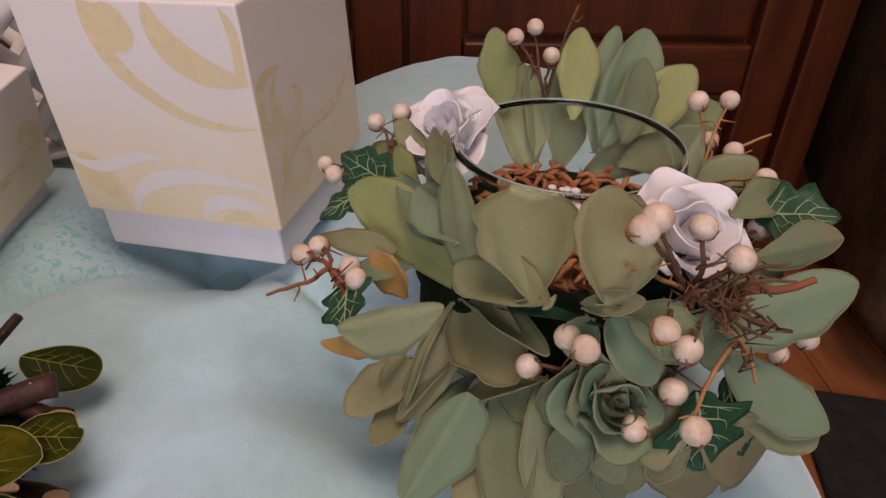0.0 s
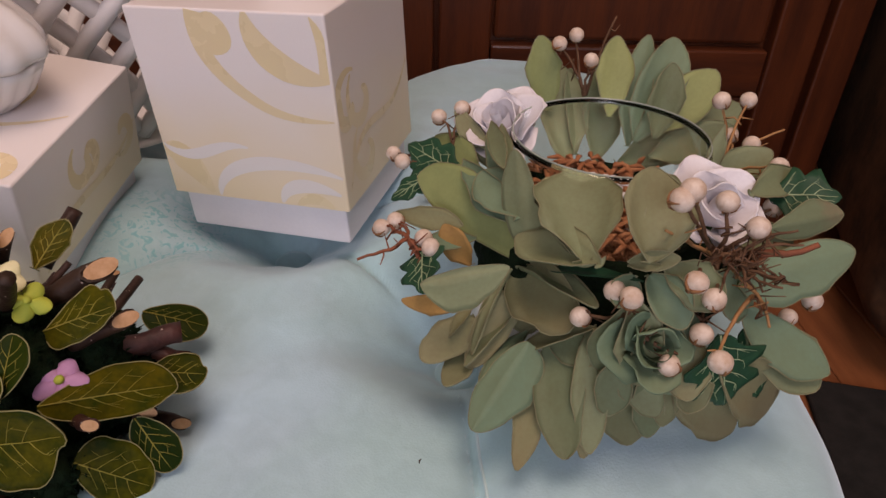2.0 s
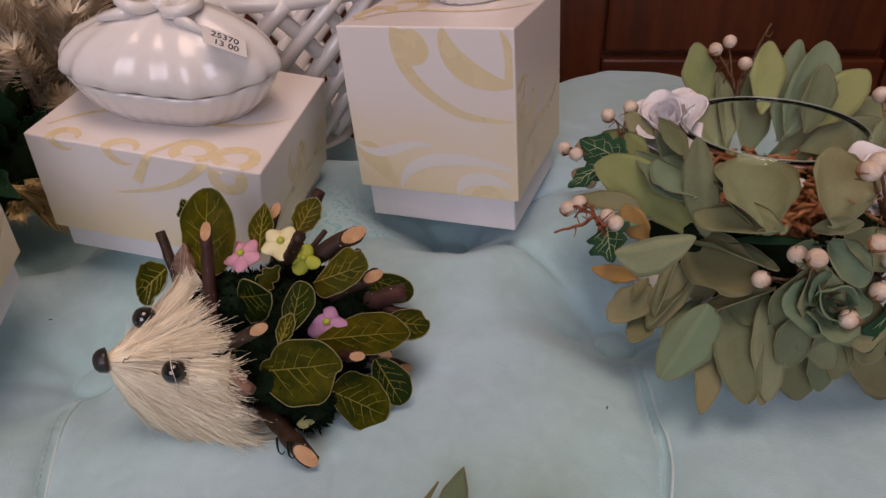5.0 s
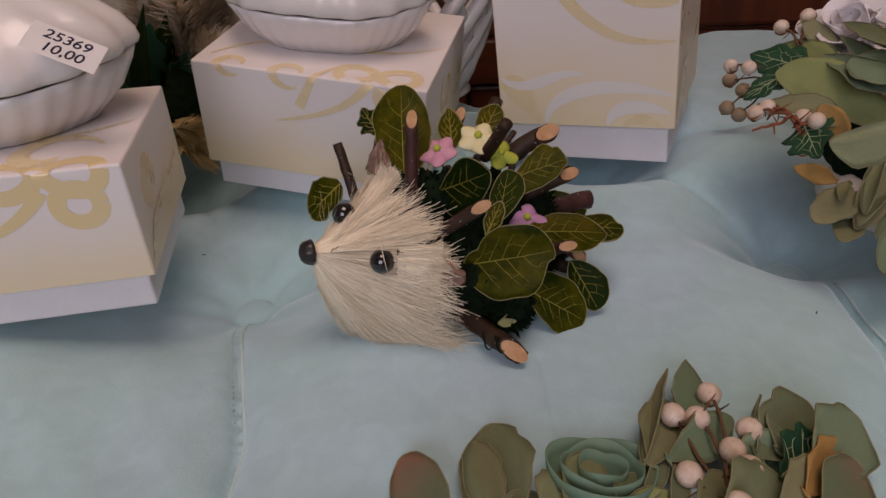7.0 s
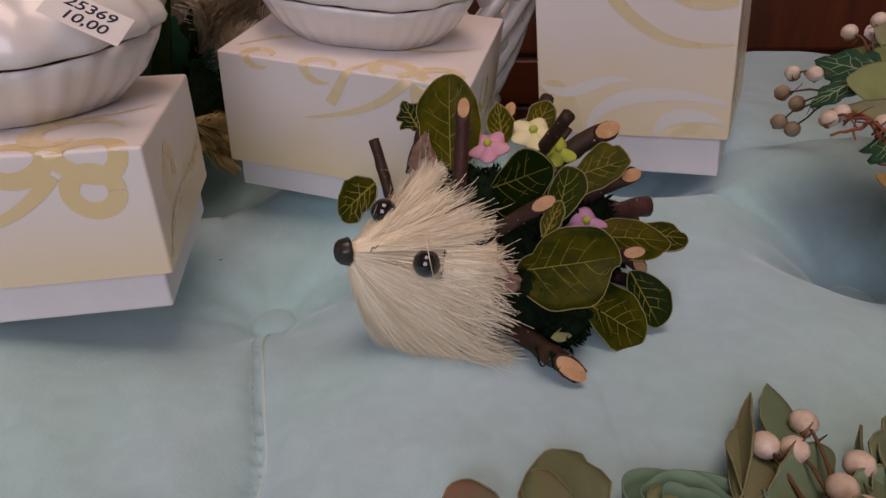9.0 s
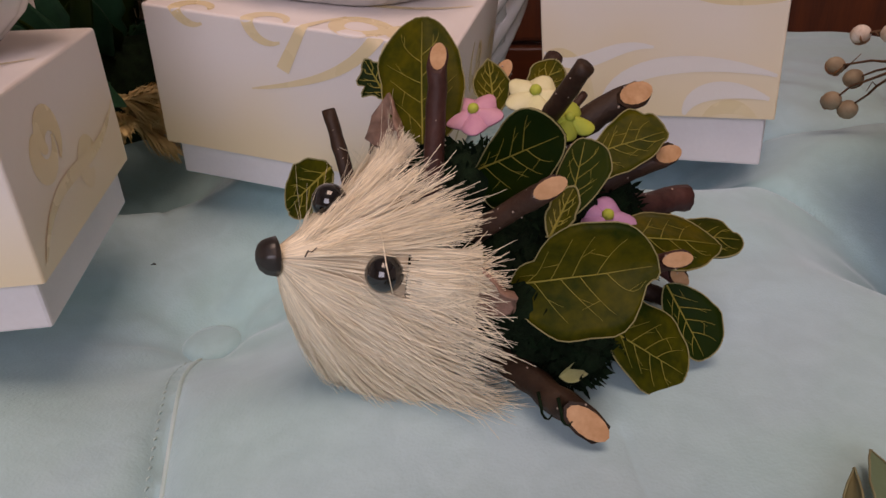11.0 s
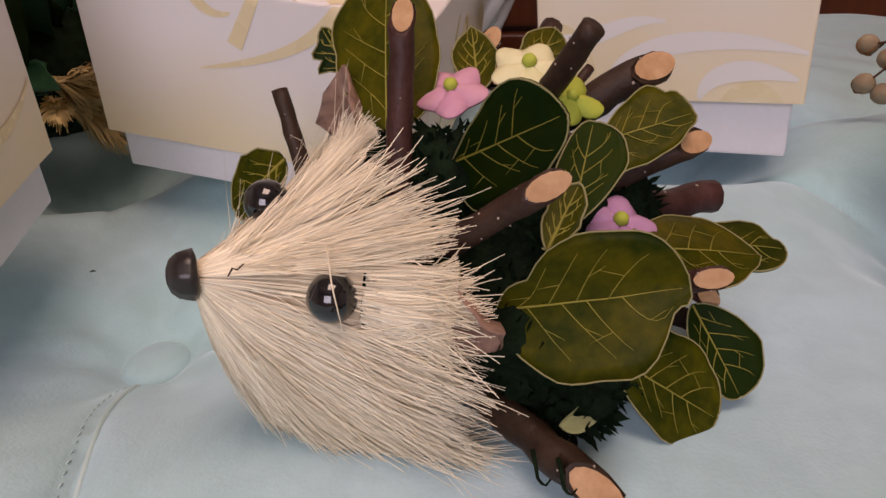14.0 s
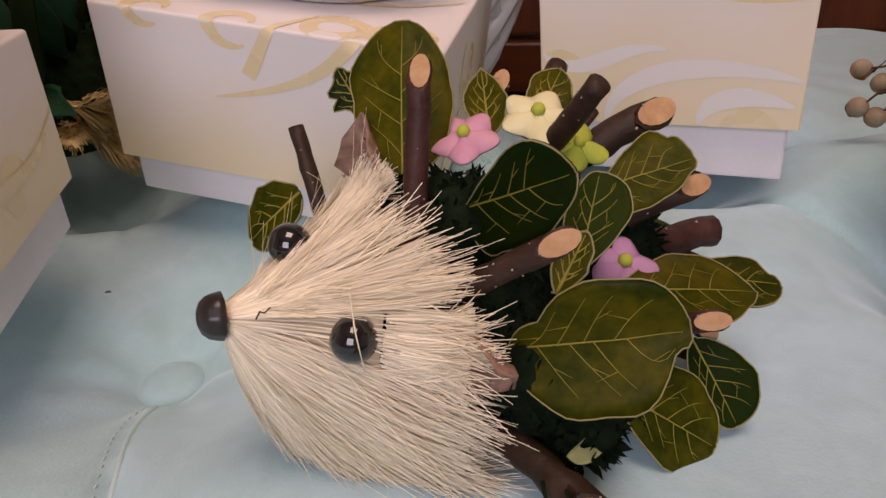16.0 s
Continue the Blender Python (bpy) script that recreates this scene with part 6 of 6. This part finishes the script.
    for p in ((-0.0547, 0.2401, 0.5192), (-0.0616, 0.2366, 0.5171), (-0.0362, 0.2160, 0.5192), (-0.0398, 0.2260, 0.5180), (-0.0401, 0.2144, 0.5050), (-0.0705, 0.2059, 0.5182)):
        stem(c, (-0.0473, 0.2215, 0.5202), p, 0.0009, STEM_RED, 0.003, 3)
    for p in ((0.0394, 0.3522, 0.5798), (0.0514, 0.3643, 0.5819), (0.0586, 0.3458, 0.5720), (0.0695, 0.3471, 0.5980)):
        stem(c, (0.0574, 0.3456, 0.5498), p, 0.0009, STEM, 0.003, 2)
    for p in ((-0.0332, 0.3105, 0.5479), (-0.0203, 0.3062, 0.5550), (-0.0601, 0.3101, 0.5241), (-0.0538, 0.2923, 0.5276)):
        stem(c, (-0.0254, 0.2871, 0.5329), p, 0.0008, STEM, 0.003, 2)
    for p in ((0.1092, 0.2673, 0.5774), (0.1394, 0.3013, 0.5655), (0.1309, 0.2673, 0.5539), (0.1343, 0.3008, 0.5444), (0.1286, 0.2311, 0.5588), (0.1469, 0.2699, 0.5620), (0.1449, 0.2072, 0.4869), (0.1389, 0.1868, 0.5134)):
        stem(c, (0.1141, 0.2596, 0.5403), p, 0.0008, STEM_TAN, 0.003, 1)
    for p in ((-0.0420, 0.3753, 0.4737), (-0.0395, 0.3888, 0.4916), (-0.0330, 0.3720, 0.4690), (-0.0310, 0.3800, 0.4860)):
        ob = berry(c, p, 0.0058)
        ob.data.materials[0] = BERRY_DULL
        stem(c, (-0.0080, 0.3500, 0.5000), p, 0.0008, STEM, 0.004, 1)
    paper_rose(c, (0.0027, 0.3004, 0.5467), 0.056, (-0.35, -0.35, 0.9), WHITE_ROSE)
    paper_rose(c, (0.0878, 0.1980, 0.5525), 0.048, (0.1, -0.6, 0.9), WHITE_ROSE)
    paper_rose(c, (0.0556, 0.1507, 0.5167), 0.042, (0.05, -0.85, 0.6), SAGE_BLUE, 8, "rosette of curled sage leaves", "rosette")


centrepiece()
candle_glass()


def front_centrepiece():
    c = thing("floral_centrepiece", pose(-0.1092, 0.0001, 0.4585), "second wreath of sage leaves and berries lying on the seat", "centrepiece", "floral centrepieces")
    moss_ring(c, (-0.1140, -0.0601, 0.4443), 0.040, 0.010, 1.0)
    leaf(c, (-0.2053, -0.0126, 0.4544), (-0.2346, 0.0308, 0.4494), 0.0241, (0.00, -0.70, 0.70), RED_LEAF, "obovate", 0.12, -0.06)
    leaf(c, (-0.1848, -0.0048, 0.4546), (-0.2012, 0.0523, 0.4496), 0.0279, (0.00, -0.70, 0.70), SAGE, "obovate", 0.16, -0.06)
    leaf(c, (-0.1915, -0.0043, 0.4545), (-0.2067, 0.0414, 0.4497), 0.0176, (0.00, -0.70, 0.70), SAGE_OLIVE, "obovate", 0.12, -0.06)
    leaf(c, (-0.1405, 0.0289, 0.4547), (-0.1267, 0.0846, 0.4562), 0.0118, (-0.50, -0.80, 0.20), SAGE_OLIVE, "pointed", 0.12, -0.06)
    leaf(c, (-0.1215, 0.0486, 0.4547), (-0.1136, 0.0990, 0.4502), 0.0155, (0.00, -0.70, 0.70), SAGE_BLUE, "pointed", 0.12, -0.06)
    leaf(c, (-0.1385, 0.0291, 0.4548), (-0.1251, 0.0705, 0.4504), 0.0194, (0.00, -0.70, 0.70), SAGE_OLIVE, "obovate", 0.12, -0.06)
    leaf(c, (-0.1434, 0.0075, 0.4550), (-0.1268, 0.0524, 0.4506), 0.0080, (0.00, -0.70, 0.70), RED_LEAF, "pointed", 0.12, -0.06)
    leaf(c, (-0.1326, 0.0062, 0.4551), (-0.1234, 0.0456, 0.4508), 0.0079, (0.00, -0.70, 0.70), RED_LEAF, "pointed", 0.12, -0.06)
    leaf(c, (-0.1319, 0.0325, 0.4548), (-0.1013, 0.0603, 0.4509), 0.0162, (0.00, -0.70, 0.70), SAGE_BLUE, "obovate", 0.12, -0.06)
    leaf(c, (-0.1002, 0.0440, 0.4551), (-0.0895, 0.0759, 0.4508), 0.0049, (-0.60, -0.80, 0.20), SAGE, "pointed", 0.12, -0.06)
    leaf(c, (-0.1001, 0.0366, 0.4552), (-0.0690, 0.0710, 0.4512), 0.0281, (0.00, -0.70, 0.70), SAGE, "obovate", 0.12, -0.06)
    leaf(c, (-0.0916, 0.0388, 0.4553), (-0.0808, 0.0592, 0.4512), 0.0232, (0.00, -0.70, 0.70), SAGE, "obovate", 0.12, -0.06)
    leaf(c, (-0.0826, 0.0311, 0.4555), (-0.0532, 0.0640, 0.4515), 0.0278, (0.00, -0.70, 0.70), SAGE_BLUE, "obovate", 0.12, -0.06)
    leaf(c, (-0.1102, 0.0358, 0.4551), (-0.0858, 0.0426, 0.4513), 0.0178, (0.00, -0.70, 0.70), SAGE_BLUE, "obovate", 0.12, -0.06)
    leaf(c, (-0.0941, 0.0274, 0.4554), (-0.0694, 0.0531, 0.4514), 0.0216, (0.00, -0.70, 0.70), IVY, "lobed", 0.12, -0.06, veins=IVY_VEIN)
    leaf(c, (-0.0880, 0.0201, 0.4556), (-0.0617, 0.0506, 0.4515), 0.0191, (0.00, -0.70, 0.70), TAN_LEAF, "obovate", 0.12, -0.06)
    leaf(c, (-0.0867, 0.0082, 0.4558), (-0.0618, 0.0401, 0.4517), 0.0219, (0.00, -0.70, 0.70), RED_LEAF, "obovate", 0.12, -0.06)
    leaf(c, (-0.1003, 0.0092, 0.4556), (-0.0725, 0.0358, 0.4516), 0.0228, (0.00, -0.70, 0.70), SAGE_OLIVE, "obovate", 0.12, -0.06)
    leaf(c, (-0.1218, -0.0064, 0.4555), (-0.0887, 0.0267, 0.4515), 0.0384, (0.00, -0.70, 0.70), SAGE, "obovate", 0.12, -0.06)
    leaf(c, (-0.1564, 0.0003, 0.4549), (-0.1298, 0.0191, 0.4510), 0.0145, (0.00, -0.70, 0.70), SAGE_LIGHT, "obovate", 0.12, -0.06)
    leaf(c, (-0.1734, -0.0025, 0.4547), (-0.1646, 0.0255, 0.4505), 0.0260, (0.00, -0.70, 0.70), SAGE, "obovate", 0.12, -0.06)
    leaf(c, (-0.1684, 0.0052, 0.4547), (-0.1571, 0.0379, 0.4504), 0.0184, (0.00, -0.70, 0.70), SAGE, "obovate", 0.12, -0.06)
    leaf(c, (-0.1984, -0.0026, 0.4543), (-0.1769, 0.0161, 0.4504), 0.0114, (0.00, -0.70, 0.70), SAGE_OLIVE, "obovate", 0.12, -0.06)
    leaf(c, (-0.1491, -0.0001, 0.4550), (-0.1411, 0.0298, 0.4507), 0.0153, (0.00, -0.70, 0.70), SAGE, "obovate", 0.12, -0.06)
    leaf(c, (-0.1252, 0.0022, 0.4553), (-0.1104, 0.0325, 0.4511), 0.0152, (0.00, -0.70, 0.70), SAGE_OLIVE, "obovate", 0.12, -0.06)
    leaf(c, (-0.1810, -0.0033, 0.4546), (-0.1933, 0.0114, 0.4502), 0.0139, (0.00, -0.70, 0.70), SAGE, "obovate", 0.12, -0.06)
    for k in range(14):
        a = radians(190 + 160 * k / 13)
        r0, r1 = 0.050, 0.095 + 0.012 * math.sin(k * 2.3)
        leaf(c, (-0.115 + r0 * math.cos(a), -0.03 + r0 * math.sin(a), 0.458), (-0.115 + r1 * math.cos(a), -0.03 + r1 * math.sin(a), 0.447), 0.028, (math.cos(a) * 0.4, math.sin(a) * 0.4, 0.9), (SAGE, SAGE_OLIVE, SAGE_BLUE)[k % 3])
    leaf_cup(c, (-0.1561, 0.0250, 0.4481), 0.0205, (0.05, 0.28, 0.95), TEAL_LEAF, "teal rosette of nested cupped leaves")
    berry(c, (-0.1106, 0.0686, 0.4556), 0.0050)
    stem(c, (-0.1111, 0.0200, 0.4483), (-0.1106, 0.0686, 0.4556), 0.0008, STEM, 0.003, 1)
    berry(c, (-0.1267, 0.0552, 0.4556), 0.0050)
    stem(c, (-0.1111, 0.0200, 0.4483), (-0.1267, 0.0552, 0.4556), 0.0008, STEM, 0.003, 1)
    berry(c, (-0.1178, 0.0542, 0.4557), 0.0050)
    stem(c, (-0.1111, 0.0200, 0.4483), (-0.1178, 0.0542, 0.4557), 0.0008, STEM, 0.003, 1)
    berry(c, (-0.1006, 0.0469, 0.4582), 0.0050)
    stem(c, (-0.1111, 0.0200, 0.4483), (-0.1006, 0.0469, 0.4582), 0.0008, STEM, 0.003, 1)
    berry(c, (-0.1080, 0.0379, 0.4561), 0.0050)
    stem(c, (-0.1111, 0.0200, 0.4483), (-0.1080, 0.0379, 0.4561), 0.0008, STEM, 0.003, 1)
    berry(c, (-0.1041, 0.0297, 0.4562), 0.0050)
    stem(c, (-0.1111, 0.0200, 0.4483), (-0.1041, 0.0297, 0.4562), 0.0008, STEM, 0.003, 1)
    berry(c, (-0.1255, 0.0251, 0.4560), 0.0050)
    stem(c, (-0.1111, 0.0200, 0.4483), (-0.1255, 0.0251, 0.4560), 0.0008, STEM, 0.003, 1)
    berry(c, (-0.1127, 0.0094, 0.4606), 0.0050)
    stem(c, (-0.1111, 0.0200, 0.4483), (-0.1127, 0.0094, 0.4606), 0.0008, STEM, 0.003, 1)
    berry(c, (-0.1831, -0.0000, 0.4555), 0.0050)
    stem(c, (-0.1111, 0.0200, 0.4483), (-0.1831, -0.0000, 0.4555), 0.0008, STEM, 0.003, 1)
    berry(c, (-0.1312, 0.0042, 0.4562), 0.0050)
    stem(c, (-0.1111, 0.0200, 0.4483), (-0.1312, 0.0042, 0.4562), 0.0008, STEM, 0.003, 1)


front_centrepiece()


# ---- dark arrangement behind the low boxes ----
def plume(c, base, tip, width, droop, material, seed, label="soft beige dried plume"):
    """Feathery plume: a thin stalk with many fine barbs on all sides."""
    rnd = random.Random(seed)
    b, t = Vector(base), Vector(tip)
    d = t - b
    u = d.normalized()
    bow = Vector((rnd.uniform(-0.2, 0.2), rnd.uniform(-0.2, 0.2), -droop)) * d.length
    verts, faces = [], []
    for n in range(380):
        f = rnd.random() ** 0.8
        p = b + d * f + bow * f * f
        o = Vector([rnd.gauss(0, 1) for _ in range(3)])
        o = (o - u * o.dot(u)).normalized()
        L = width * rnd.uniform(0.5, 1.0) * (1.0 - 0.6 * f) * min(1, 0.35 + f * 3)
        s = o.cross(u).normalized() * rnd.uniform(0.0004, 0.0011)
        k = len(verts)
        for g in (0, 0.4, 0.75, 1.0):
            q = p + o * L * g * (1 - 0.35 * g) + u * L * 1.1 * g + Vector((0, 0, -0.35 * L * g * g))
            q.z = max(q.z, 0.453)
            w = s * (1.0 - 0.85 * g)
            verts += [q - w, q + w]
        for j in range(3):
            faces.append((k + 2 * j, k + 2 * j + 1, k + 2 * j + 3, k + 2 * j + 2))
    ob = raw("plume", verts, faces, material, c, label)
    ob["kind"] = "stuff"
    set_local(ob, c, Matrix.Identity(4))


def dried_arrangement():
    c = thing("dried_arrangement", pose(-0.510, 0.350, 0.456), "dark green sprigs with soft beige plumes on the velvet seat", "arrangement")
    rnd = random.Random(21)
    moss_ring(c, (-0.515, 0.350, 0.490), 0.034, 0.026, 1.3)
    for k in range(64):
        a, e = rnd.uniform(0, 6.28), rnd.uniform(0.0, 1.0)
        d = Vector((math.cos(a) * math.cos(e), math.sin(a) * math.cos(e), math.sin(e)))
        b = Vector((-0.520, 0.340, 0.488)) + d * 0.036
        t = b + d * rnd.uniform(0.03, 0.055) + Vector((-0.012, -0.006, rnd.uniform(-0.01, 0.02)))
        t.z = max(t.z, 0.462)
        leaf(c, b, t, rnd.uniform(0.014, 0.028), (d.x, d.y - 0.5, 0.6), rnd.choice((IVY, IVY, BOTTLE)), rnd.choice(("pointed", "obovate", "lobed")))
    for k in range(46):
        b = Vector((-0.500 + 0.03 * rnd.random(), 0.365 + 0.05 * rnd.random(), 0.50 + 0.05 * rnd.random()))
        t = b + Vector((rnd.uniform(-0.05, 0.075), rnd.uniform(-0.05, 0.05), rnd.uniform(0.03, 0.17)))
        plume(c, b, t, rnd.uniform(0.030, 0.050), rnd.uniform(0.1, 0.4), RAFFIA, k)
    for k in range(9):
        b = Vector((-0.462 + 0.01 * rnd.random(), 0.275 + 0.02 * rnd.random(), 0.475 + 0.03 * rnd.random()))
        t = b + Vector((rnd.uniform(0.0, 0.03), rnd.uniform(-0.02, 0.02), rnd.uniform(-0.012, 0.015)))
        plume(c, b, t, 0.018, 0.2, CREAM_FLUFF, 90 + k, "cream fluff tuft")
    for k in range(12):
        b = Vector((-0.485, 0.30, 0.50))
        t = Vector((-0.470 + rnd.uniform(-0.05, 0.03), 0.275 + rnd.uniform(-0.02, 0.02), 0.53 + rnd.uniform(-0.05, 0.06)))
        leaf(c, b, t, rnd.uniform(0.014, 0.024), (0.2, -0.9, 0.4), rnd.choice((IVY, BOTTLE)), "pointed")


dried_arrangement()
